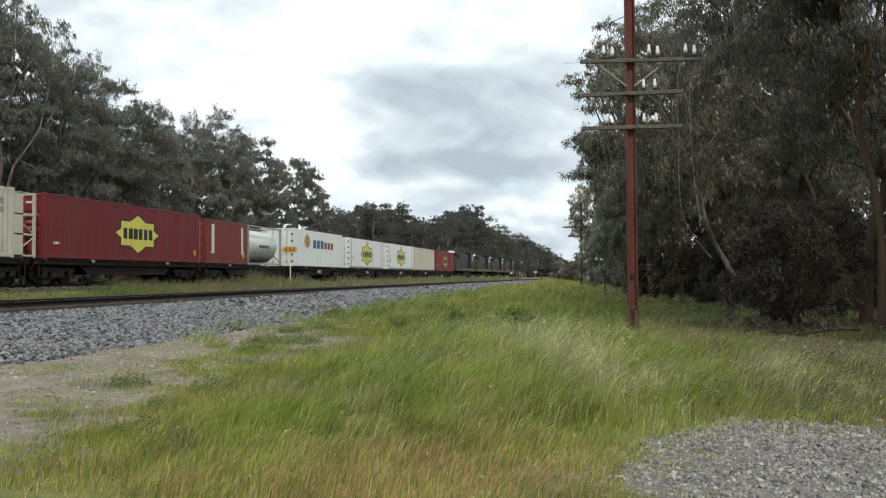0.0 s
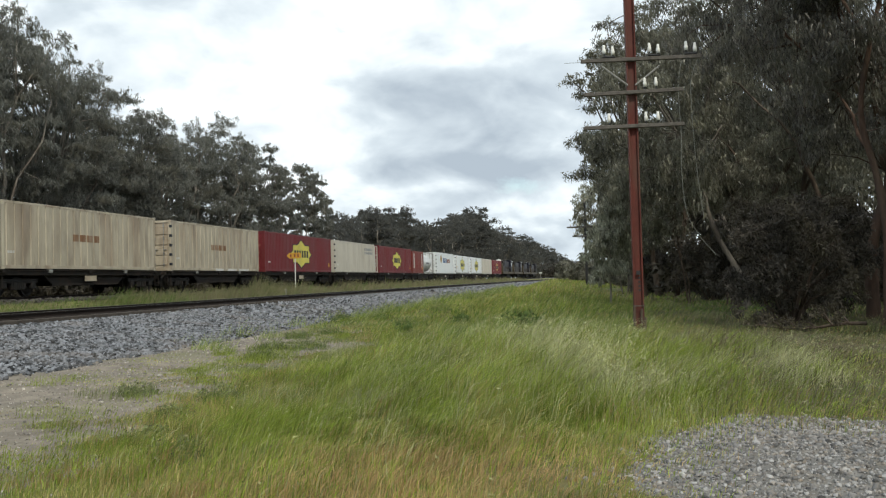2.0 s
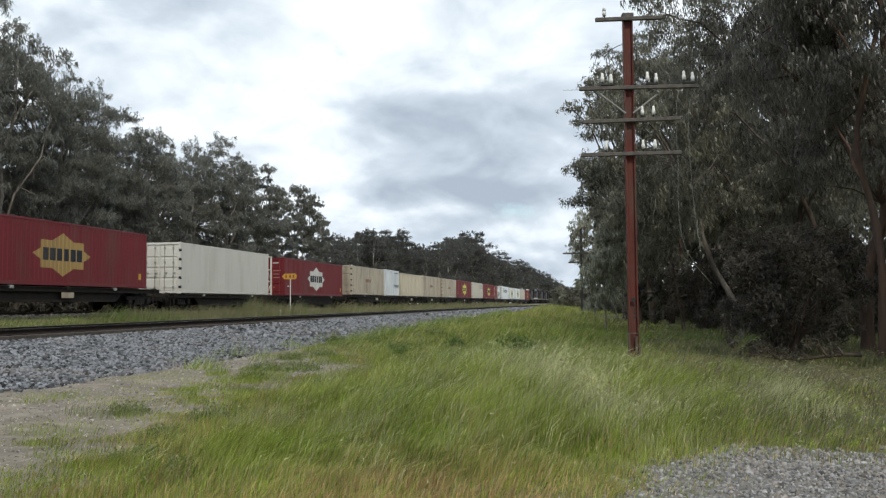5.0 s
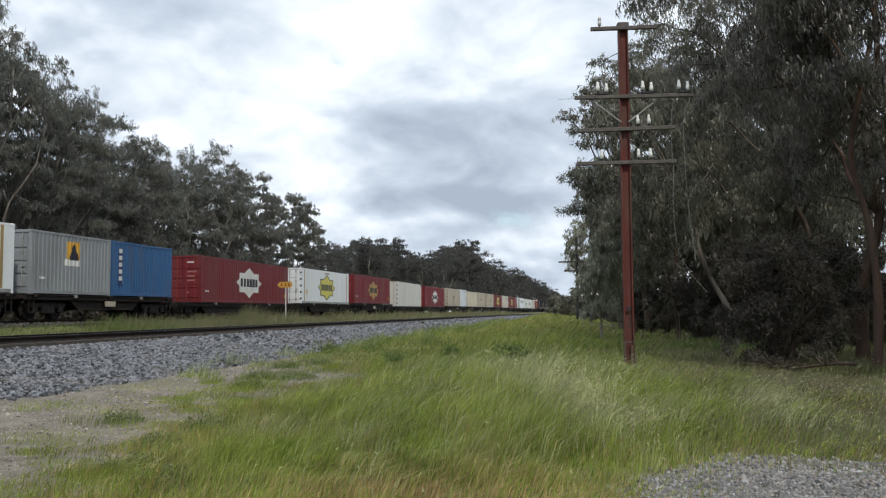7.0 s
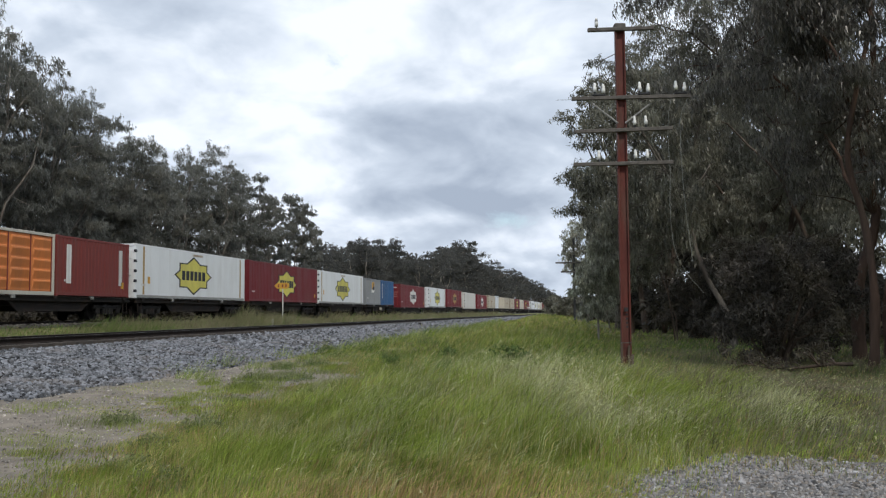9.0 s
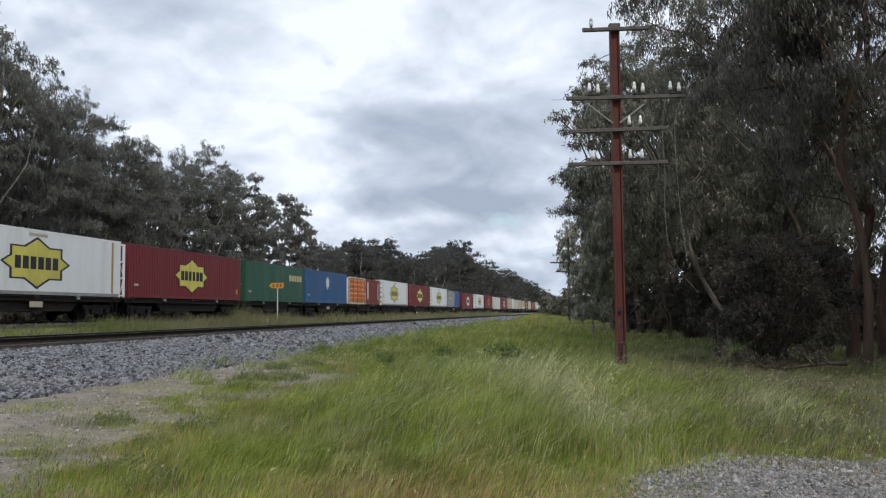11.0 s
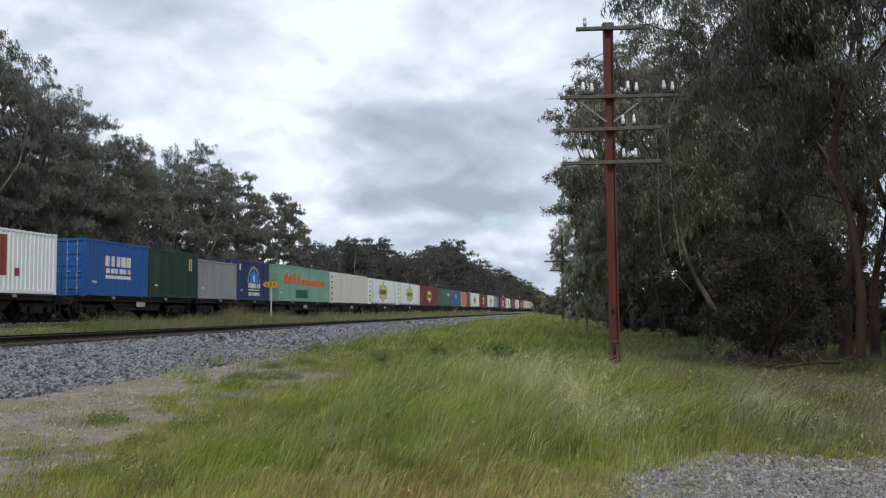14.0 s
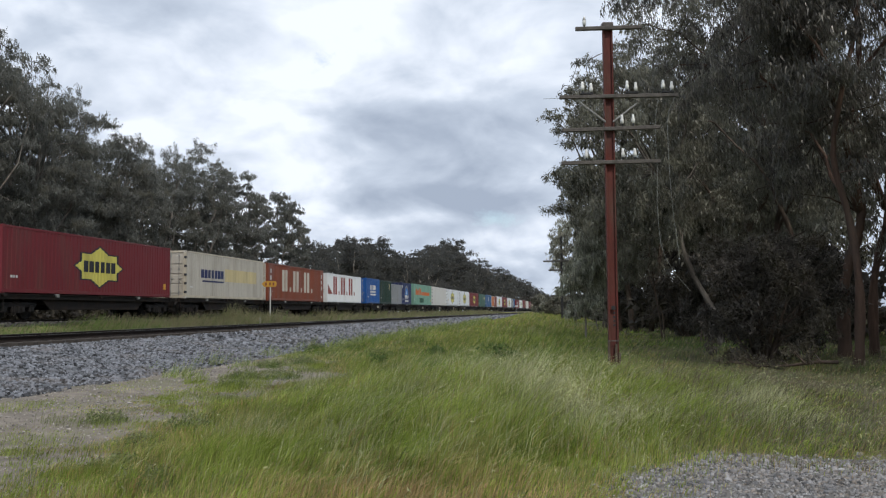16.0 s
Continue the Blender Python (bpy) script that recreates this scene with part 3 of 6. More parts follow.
            for z in (0.05, 0.9, 1.7, H - 0.18):
                part("rack_strut", Shape().box(x - 0.03, x + 0.03, L - 0.02, y, z + 0.005, z + 0.075, 0.008), m, rung)
        for z in (0.9, 1.7, H - 0.18):
            part("rack_rung", Shape().box(-1.15, 1.15, y - 0.02, y + 0.06, z, z + 0.08, 0.008), m, rung)
        if rack > 1:
            for x in (-1.15, 1.15):
                part("end_panel", Shape().box(x - 0.03, x + 0.03, L - 0.01, L + 0.62, 0.05, H - 0.12, 0.01), m, c, "smooth end panel")
    word(c, -L + 0.55, -L + 1.05, 0.62, 0.72, 3, M["logo_white"], deep, name="number_mark")
    if colour in ("red", "mint", "oxide"):
        part("data_plate", bar(L - 0.75, L - 0.5, 0.42, 0.72, deep, proud=0.006), M["amber"], c)
    return c, L, deep


def starred(q, length, colour, star_colour, label, edge=False, ink="ink", size=(2.1, 0.92), at=0.0, **kw):
    c, L, deep = container(q, length, colour, label, **kw)
    a, b = size
    if edge or star_colour == "yellow":
        part("star_outline", star(at, 1.33, a * 1.09, b * 1.11, deep, 0.003), M["ink"], c, "dark outline of the star")
    part("star_panel", star(at, 1.33, a, b, deep, 0.006), M[star_colour], c, "pointed star panel")
    word(c, at - 0.70 * a, at + 0.70 * a, 1.07, 1.59, 6, M[ink], deep, "dark bar of lettering", proud=0.010)
    return c, L


def reefer(q, length, label, stripes=True, **kw):
    """White insulated container with a star, and dull gold strips at its ends."""
    c, L = starred(q, length, "white", "yellow", label, edge=True, ribs=False, hinges=True, size=(2.22, 0.98), **kw)
    for y in ((-L + 0.75, L - 0.85) if stripes else ()):
        part("end_strip", bar(y, y + 0.18, 0.18, 2.62, 0, proud=0.006), M["gold"], c, "dull gold vertical strip")
    part("bottom_rail", bar(-L + 0.16, L - 0.16, 0.02, 0.16, 0, x=1.222, proud=0.004), M["galv"], c, "grey steel bottom rail")
    part("latch_plate", bar(-L + 1.25, -L + 1.5, 0.75, 1.1, 0, proud=0.012), M["amber"], c)
    part("vent_plate", bar(-0.6, 0.7, 2.44, 2.56, 0, proud=0.012), M["rusty"], c)
    return c, L


def small_tank(q, length):
    c = thing("tank_container", FAR_TRACK, q + length / 2, DECK, "shiny steel tank container in an open steel frame", "tank container", "containers on the train")
    MOVING.append(c)
    L = length / 2
    prof = [(0.2, -2.75), (0.75, -2.68), (1.02, -2.5), (1.1, -2.3), (1.1, 2.3), (1.02, 2.5), (0.75, 2.68), (0.2, 2.75)]
    part("tank_barrel", Shape().lathe((0, 0, 1.28), prof, 28, "y"), M["tank"], c, "polished steel barrel", smooth=True)
    s = Shape()
    for sx in (-1, 1):
        for sy in (-1, 1):
            s.box(sx * 1.14 - 0.07, sx * 1.14 + 0.07, sy * (L - 0.07) - 0.07, sy * (L - 0.07) + 0.07, 0, 2.59, 0.01)
        s.box(sx * 1.16 - 0.05, sx * 1.16 + 0.05, -L + 0.1, L - 0.1, 2.49, 2.58, 0.01)
        s.box(sx * 1.16 - 0.05, sx * 1.16 + 0.05, -L + 0.1, L - 0.1, 0.02, 0.14, 0.01)
        for sy in (-1, 1):
            s.tube((sx * 1.14, sy * (L - 0.07), 0.2), (0, sy * (L - 0.07), 1.3), 0.05, n=6)
    part("tank_frame", s, M["galv"], c)
    part("walkway", Shape().box(-0.3, 0.3, -2.4, 2.4, 2.44, 2.5, 0.01), M["galv"], c)
    word(c, -0.9, 0.9, 1.15, 1.35, 6, M["ink"], 0, proud=0.0)
    for o in c.children:
        if o.name.startswith("lettering"):
            o.location.x = -0.115


def orange_box(q, length):
    """Side-opening container: pressed panels in frames, pale ends."""
    c = thing("side_door_container", FAR_TRACK, q + length / 2, DECK, "faded orange side-door container with pale ends", "shipping container", "containers on the train")
    MOVING.append(c)
    L, H = length / 2, 2.60
    s = Shape()
    for sx in (-1, 1):
        for sy in (-1, 1):
            s.box(sx * 1.15 - 0.07, sx * 1.15 + 0.07, sy * (L - 0.07) - 0.07, sy * (L - 0.07) + 0.07, 0, H, 0.012)
        s.box(sx * 1.15 - 0.06, sx * 1.15 + 0.06, -L + 0.1, L - 0.1, 0.0, 0.16, 0.01)
        s.box(sx * 1.15 - 0.06, sx * 1.15 + 0.06, -L + 0.1, L - 0.1, H - 0.12, H, 0.01)
    part("corner_frame", s, M["beige"], c)
    part("inner_box", Shape().box(-1.13, 1.13, -L + 0.08, L - 0.08, 0.1, H - 0.06, 0), M["orange"], c)
    part("end_wall", Shape().box(-1.08, 1.08, -L + 0.01, -L + 0.07, 0.1, H - 0.1, 0.01), M["white"], c, "pale end wall")
    w = (2 * L - 0.3) / 4
    for k in range(4):
        y = -L + 0.15 + k * w
        d = Shape().box(1.135, 1.17, y + 0.02, y + w - 0.02, 0.18, H - 0.14, 0.01)
        z, hh = 0.24, (H - 0.44) / 5
        for r in range(5):
            a = [(1.17, y + 0.12, z + 0.03), (1.17, y + w - 0.12, z + 0.03), (1.17, y + w - 0.12, z + hh - 0.03), (1.17, y + 0.12, z + hh - 0.03)]
            b = [(1.225, y + 0.17, z + hh - 0.12), (1.225, y + w - 0.17, z + hh - 0.12), (1.215, y + w - 0.17, z + hh - 0.06), (1.215, y + 0.17, z + hh - 0.06)]
            d.add(a + b, [(4, 5, 6, 7), (0, 1, 5, 4), (1, 2, 6, 5), (2, 3, 7, 6), (3, 0, 4, 7)])
            z += hh
        door = part("side_door", d, M["orange"], c)
        part("locking_bar", Shape().tube((1.19, y + w - 0.06, 0.16), (1.19, y + w - 0.06, H - 0.12), 0.022, n=6), M["oxide"], door)
    for k in range(6):
        part("hinge", Shape().box(1.12, 1.24, -L - 0.03, -L + 0.1, 0.3 + 0.4 * k, 0.42 + 0.4 * k, 0.01), M["galv"], c)


RED = "dark red corrugated container with a yellow star panel"


def build_containers():
    starred(121.5, 14.3, "red", "gold", RED + ", behind the locomotives")
    container(107.9, 12.3, "beige", "plain beige container between red and white ones")
    reefer(93.8, 12.7, "white insulated container with a small yellow star")
    reefer(79.0, 12.8, "white insulated container with yellow star and dark lettering")
    c, L, d = container(64.1, 12.9, "white", "off-white insulated container with orange and blue lettering", ribs=False, hinges=True, high=2.8)
    part("emblem", star(-3.0, 1.95, 0.75, 0.62, 0, 0.005), M["gold"], c, "faded orange emblem")
    word(c, -1.7, 1.2, 1.45, 2.1, 3, M["blue"])
    word(c, 1.2, 3.8, 1.45, 2.0, 3, M["brown"])
    small_tank(55.8, 6.06)
    c, L, d = container(49.5, 6.06, "oxide", "short dark red container with two upright white bars", high=2.60)
    for y in (-L + 0.75, L - 0.95):
        part("white_bar", bar(y, y + 0.32, 0.62, 2.32, d, proud=0.006), M["logo_white"], c, "upright white bar")
    starred(34.1, 14.5, "red", "yellow", RED, at=0.35)
    c, L, d = container(19.3, 12.8, "beige", "beige container with grey lettering and an end rack", rack=1.35, hinges=True)
    word(c, 2.9, 5.8, 2.05, 2.3, 6, M["grey"], d)
    word(c, 2.9, 5.8, 1.72, 1.95, 7, M["grey"], d)
    starred(3.6, 14.6, "red", "yellow", RED, size=(2.3, 1.0))
    for q, n in ((-9.6, 12.1), (-23.4, 12.1), (-55.6, 12.1)):
        c, L, d = container(q, n, "rusty", "weathered beige container with rust stains", high=2.66, hinges=q != -23.4)
        word(c, -1.2, 1.0, 1.22, 1.52, 4, M["rust"], d, "rusted remains of lettering")
        for k in range(3):
            if q == -9.6:
                part("white_patch", bar(-0.6 + 1.7 * k, 0.5 + 1.9 * k, 0.02, 0.15, 0, proud=0.02), M["logo_white"], c)
    container(-35.2, 12.19, "cream", "clean cream corrugated container", high=2.58)
    c, L, d = container(-42.6, 6.06, "plain_white", "short bright white container with a side hatch", high=2.74)
    h = part("side_hatch", Shape().box(1.2, 1.26, L - 2.35, L - 0.35, 1.15, 2.45, 0.02), M["plain_white"], c)
    part("hatch_gap", Shape().box(1.22, 1.275, L - 2.3, L - 0.4, 2.40, 2.48, 0.01), M["ink"], h)
    part("hatch_bar", Shape().box(1.25, 1.30, L - 2.4, L - 0.3, 1.12, 1.18, 0.01), M["galv"], h)
    part("side_door", Shape().box(1.19, 1.235, L - 3.3, L - 2.42, 0.2, 2.4, 0.01), M["plain_white"], c)
    starred(-73.0, 14.5, "red", "logo_white", "dark red corrugated container with a white star panel", size=(2.15, 0.95), drop=0.2)
    container(-89.3, 13.1, "off_white", "plain white insulated container with an end rack", ribs=False, rack=0.66, hinges=True, high=2.78, drop=0.2)
    starred(-107.3, 14.3, "red", "gold", "dark red container with a faded gold star")
    reefer(-122.6, 13.3, "white insulated container with yellow star and gold strips", drop=0.12)
    starred(-140.25, 14.7, "red", "logo_white", "dark red corrugated container with a white star panel", size=(2.15, 0.98), drop=0.22, at=-0.1)
    c, L, d = container(-150.0, 6.06, "blue", "short mid-blue container with an upright line of lettering", high=2.62)
    part("dark_panel", bar(-L + 0.55, -L + 0.95, 0.5, 2.3, 0, x=1.22, proud=0.004), M["navy"], c)
    for k in range(5):
        part("lettering", bar(-L + 0.6, -L + 0.9, 0.75 + 0.33 * k, 0.95 + 0.33 * k, 0, x=1.22, proud=0.008), M["logo_white"], c)
    c, L, d = container(-156.2, 6.06, "grey", "short grey corrugated container with a small yellow emblem", high=2.62)
    part("emblem", bar(-0.55, 0.5, 1.55, 2.3, d), M["amber"], c)
    part("emblem_figure", decal(-0.3, 0.35, lambda y: 1.5, lambda y: 1.55 + 0.7 * (1 - abs(y - 0.02) / 0.4), 1.215, d, 0.008), M["ink"], c)
    part("emblem_base", bar(-0.65, 0.5, 1.25, 1.54, d), M["logo_white"], c)
    reefer(-171.6, 14.3, "white insulated container with yellow star and gold strips")
    starred(-186.7, 14.7, "red", "yellow", RED)
    reefer(-201.7, 14.2, "white insulated container with yellow star and gold strips", at=-0.45)
    c, L, d = container(-208.4, 6.06, "oxide", "short dark red container with two upright white bars", high=2.60)
    for y in (-L + 0.75, L - 0.95):
        part("white_bar", bar(y, y + 0.34, 0.55, 2.25, d, proud=0.006), M["logo_white"], c, "upright white bar")
    orange_box(-214.6, 6.06)
    c, L, d = container(-227.8, 12.19, "blue", "dull blue container with a white emblem")
    part("emblem", star(0, 1.75, 0.5, 0.55, d, 0.005), M["logo_white"], c)
    c, L, d = container(-240.6, 12.19, "green2", "bottle green smooth container with pale lettering", ribs=False, high=2.70)
    word(c, 2.6, 5.6, 1.6, 2.05, 5, M["pale_yellow"])
    starred(-256.0, 14.5, "red", "yellow", RED)
    reefer(-270.3, 13.5, "white insulated container with an outlined yellow star", rack=0.42)
    reefer(-285.1, 13.2, "white insulated container with an outlined yellow star", rack=0.8, at=-0.5)
    container(-299.6, 13.0, "off_white", "plain off-white insulated container", ribs=False, rack=0.42, hinges=True, high=2.78)
    c, L, d = container(-314.2, 13.7, "mint", "mint green corrugated container with orange lettering", high=2.78)
    for k, (y, h) in enumerate(((-5.6, 0.85), (-4.6, 0.7), (-3.5, 1.0), (-2.4, 1.0))):
        part("lettering", decal(y, y + 0.95, lambda u: 1.35, lambda u, y=y, h=h: 1.45 + h * (0.55 + 0.45 * (u - y)), 1.215, d, 0.006), M["logo_orange"], c, "slanted orange letter shape")
    part("lettering", bar(-1.2, 5.2, 1.32, 1.78, d), M["logo_orange"], c, "broad orange bar")
    part("green_panel", bar(-2.6, 0.4, 0.3, 0.95, d), M["green2"], c, "darker green panel")
    c, L, d = container(-322.2, 6.06, "navy", "short navy container with a light blue arch emblem", high=2.70)
    arch = lambda r: (lambda y: 1.2 + math.sqrt(max(r * r - y * y, 0.0)))
    part("emblem_ring", decal(-1.15, 1.15, lambda y: 1.2, arch(1.16), 1.215, d, 0.004), M["galv"], c)
    part("emblem_gap", decal(-0.97, 0.97, lambda y: 1.2, arch(0.98), 1.215, d, 0.007), M["navy"], c)
    part("emblem_arch", decal(-0.82, 0.82, lambda y: 1.2, arch(0.83), 1.215, d, 0.010), M["logo_blue"], c)
    part("emblem_needle", decal(-0.08, 0.12, lambda y: 1.3, lambda y: 1.75 - 1.5 * abs(y), 1.215, d, 0.014), M["logo_white"], c)
    word(c, -1.1, 1.2, 0.85, 1.17, 7, M["logo_white"], d)
    part("underline", bar(-1.1, 1.1, 0.68, 0.76, d), M["logo_white"], c)
    word(c, -1.05, 1.15, 0.32, 0.56, 6, M["logo_white"], d)
    part("white_tag", bar(-L + 0.35, -L + 0.6, 2.0, 2.4, 0, x=1.22), M["logo_white"], c)
    container(-328.4, 6.06, "grey", "short plain grey corrugated container", high=2.36)
    c, L, d = container(-334.4, 6.06, "green", "short very dark green container", high=2.62)
    word(c, L - 1.3, L - 0.8, 1.6, 2.3, 2, M["pale_yellow"], d)
    c, L, d = container(-340.6, 6.06, "bright_blue", "short bright blue container with white lettering", high=2.66)
    word(c, -1.3, 1.2, 1.45, 1.95, 5, M["logo_white"], d)
    word(c, -1.2, 1.2, 1.12, 1.35, 6, M["logo_white"], d)
    part("underline", bar(-1.2, 1.2, 0.86, 1.02, d), M["logo_white"], c)
    c, L, d = container(-355.1, 12.19, "white", "white corrugated container with large dark red lettering", high=2.60)
    big_letters(c, -4.2, M["logo_red"], d)
    part("arrow_mark", decal(-5.9, -4.4, lambda y: 0.75, lambda y: 0.75 + 0.85 * max(0.05, (-4.4 - y) / 1.5), 1.215, d, 0.006), M["logo_red"], c, "slanted dark red mark")
    c, L, d = container(-370.4, 14.0, "brown", "rust-orange corrugated container with large cream lettering", high=2.72)
    big_letters(c, -3.9, M["beige"], d)
    for y in (-L + 0.2, L - 0.98):
        e = part("end_panel", Shape().box(1.19, 1.222, y, y + 0.78, 0.18, 2.6, 0.006), M["brown"], c, "smooth end panel")
        for k in range(4):
            part("lettering", bar(y + 0.28, y + 0.52, 0.35 + 0.5 * k + (0.15 if k else 0), 0.62 + 0.5 * k + (0.2 if k else -0.1), 0, x=1.222), M["logo_white"], e)
    c, L, d = container(-384.1, 12.8, "beige", "beige insulated container with faded blue and yellow lettering", rack=0.42, hinges=True, high=2.74, posts="cream")
    word(c, -4.3, -0.8, 1.25, 1.75, 7, M["navy"], d)
    part("underline", bar(-4.1, -0.8, 1.0, 1.1, d), M["navy"], c)
    part("yellow_patch", bar(-0.6, 5.0, 1.1, 1.9, d), M["pale_yellow"], c, "faded yellow patch")
    starred(-400.8, 14.7, "red", "yellow", RED)


def big_letters(c, y, material, deep):
    """Three tall block shapes, each followed by a square point."""
    for k in range(3):
        a = y + 2.75 * k
        part("lettering", bar(a, a + 0.55, 0.72, 2.35, deep), material, c, "tall plain bar of lettering")
        part("lettering", bar(a + 0.80, a + 1.35, 0.72, 2.35, deep), material, c, "tall plain bar of lettering")
        part("point", bar(a + 1.85, a + 2.2, 0.72, 1.05, deep), material, c)


def bogie(parent, y, z, axles=2, spread=1.8, colour="steel"):
    """Side frames, springs, axles and wheels under a wagon."""
    def frames():
        s = Shape()
        for x in (-1.0, 1.0):
            s.box(x - 0.07, x + 0.07, -spread / 2 - 0.35, spread / 2 + 0.35, 0.52, 0.72, 0.03)
            s.box(x - 0.09, x + 0.09, -0.45, 0.45, 0.28, 0.62, 0.03)
            for k in range(axles):
                a = -spread / 2 + spread * k / (axles - 1)
                s.box(x - 0.1, x + 0.1, a - 0.16, a + 0.16, 0.32, 0.62, 0.03)
            for a in (-0.25, 0.0, 0.25):
                s.tube((x + 0.06, a, 0.3), (x + 0.06, a, 0.55), 0.075, n=8)
        s.box(-1.0, 1.0, -0.25, 0.25, 0.5, 0.8, 0.03)
        return s.mesh("bogie_frame")

    def wheels():
        s = Shape()
        s.tube((-0.95, 0, 0), (0.95, 0, 0), 0.075, n=8)
        for x in (-0.72, 0.72):
            o = 1 if x > 0 else -1
            s.lathe((x, 0, 0), [(0.14, 0.07 * o), (0.36, 0.03 * o), (0.40, 0.065 * o), (0.45, 0.065 * o), (0.46, -0.04 * o), (0.49, -0.065 * o), (0.40, -0.065 * o), (0.14, -0.02 * o)], 12, "x")
        return s.mesh("wheelset")

    b = part("bogie", cached(("bogie", axles, spread), frames), M[colour], parent)
    b.location = (0, y, z)
    for k in range(axles):
        w = part("wheelset", cached("wheels", wheels), M["steel"], b)
        w.location = (0, -spread / 2 + spread * k / (axles - 1), 0.46)


def wagon(y0, y1, drop=0.0):
    """A flat container wagon: sills, deck, outriggers, air tank, couplers, bogies."""
    L = (y1 - y0) / 2
    w = thing("flat_wagon", FAR_TRACK, (y0 + y1) / 2, RAIL_FAR, "grimy brown container flat wagon", "railway wagon", "wagons of the train")
    MOVING.append(w)
    h = DECK - RAIL_FAR - drop
    s = Shape()
    for x in (-1.16, 1.16):
        s.box(x - 0.05, x + 0.05, -L, L, h - 0.24, h - 0.05, 0.01)
        s.box(x - 0.11, x + 0.11, -L, L, h - 0.06, h - 0.035, 0.004)
    s.box(-0.35, 0.35, -L, L, h - 0.42, h - 0.1, 0.02)
    k = -L + 0.2
    while k < L:
        s.box(-1.14, 1.14, k - 0.07, k + 0.07, h - 0.2, h - 0.06, 0.01)
        k += 1.5
    for x in (-1.04, 1.04):
        a, b = -L + 3.3, L - 3.3
        s.add([(x + d, y, z) for d in (-0.03, 0.03) for y, z in ((a, h - 0.2), (a + 0.7, h - 0.66), (b - 0.7, h - 0.66), (b, h - 0.2))],
              [(0, 1, 2, 3), (4, 5, 6, 7), (0, 1, 5, 4), (1, 2, 6, 5), (2, 3, 7, 6), (3, 0, 4, 7)])
    part("underframe", s, M["sill"], w)
    for k in range(5):
        y = -L + 0.6 + k * (2 * L - 1.2) / 4
        part("twistlock", Shape().box(1.12, 1.29, y - 0.11, y + 0.11, h - 0.14, h - 0.005, 0.01), M["galv"] if k % 2 else M["sill"], w)
    part("air_tank", Shape().lathe((0.75, 0, h - 0.5), [(0.08, -0.55), (0.19, -0.5), (0.19, 0.5), (0.08, 0.55)], 12, "y"), M["steel"], w)
    if round(abs(y0)) % 3 == 0:
        part("name_board", Shape().box(1.2, 1.225, -0.4, 0.5, h - 0.5, h - 0.26, 0.006), M["rusty"], w, "grimy pale board below the sill")
    for sy in (-1, 1):
        part("coupler", Shape().box(-0.12, 0.12, min(sy * (L - 0.1), sy * (L + 0.27)), max(sy * (L - 0.1), sy * (L + 0.27)), h - 0.34, h - 0.1, 0.02), M["steel"], w)
        for x in (-1.18, 1.18):
            step = Shape()
            for dy in (0.25, 0.6):
                step.box(x - 0.015, x + 0.015, sy * L - sy * dy - 0.015, sy * L - sy * dy + 0.015, h - 0.75, h - 0.1)
            a, b = sorted((sy * (L - 0.25), sy * (L - 0.6)))
            step.box(x - 0.03, x + 0.03, a, b, h - 0.77, h - 0.73)
            part("step", step, M["sill"], w)
        bogie(w, sy * (L - 1.75), 0.0)


WAGONS = ((121.1, 136.2), (107.5, 120.9), (92.9, 107.1), (78.3, 92.5), (63.3, 77.7), (49.1, 62.6), (33.5, 48.8), (18.8, 33.1), (3.1, 18.4),
          (-10.2, 2.8), (-23.7, -10.7), (-35.6, -24.2), (-56.6, -36.2), (-74.3, -57.3), (-90.6, -75.0), (-108.0, -91.6), (-123.6, -108.6),
          (-143.3, -124.4), (-156.5, -143.8), (-171.6, -157.1), (-186.8, -172.2), (-201.6, -187.3), (-214.8, -202.2), (-227.9, -215.4),
          (-240.7, -228.5), (-256.2, -241.3), (-270.4, -256.8), (-285.3, -271.0), (-299.8, -285.9), (-314.9, -300.4), (-328.6, -315.6),
          (-341.5, -329.2), (-355.4, -342.3), (-370.6, -356.0), (-384.9, -371.2), (-401.2, -385.5))


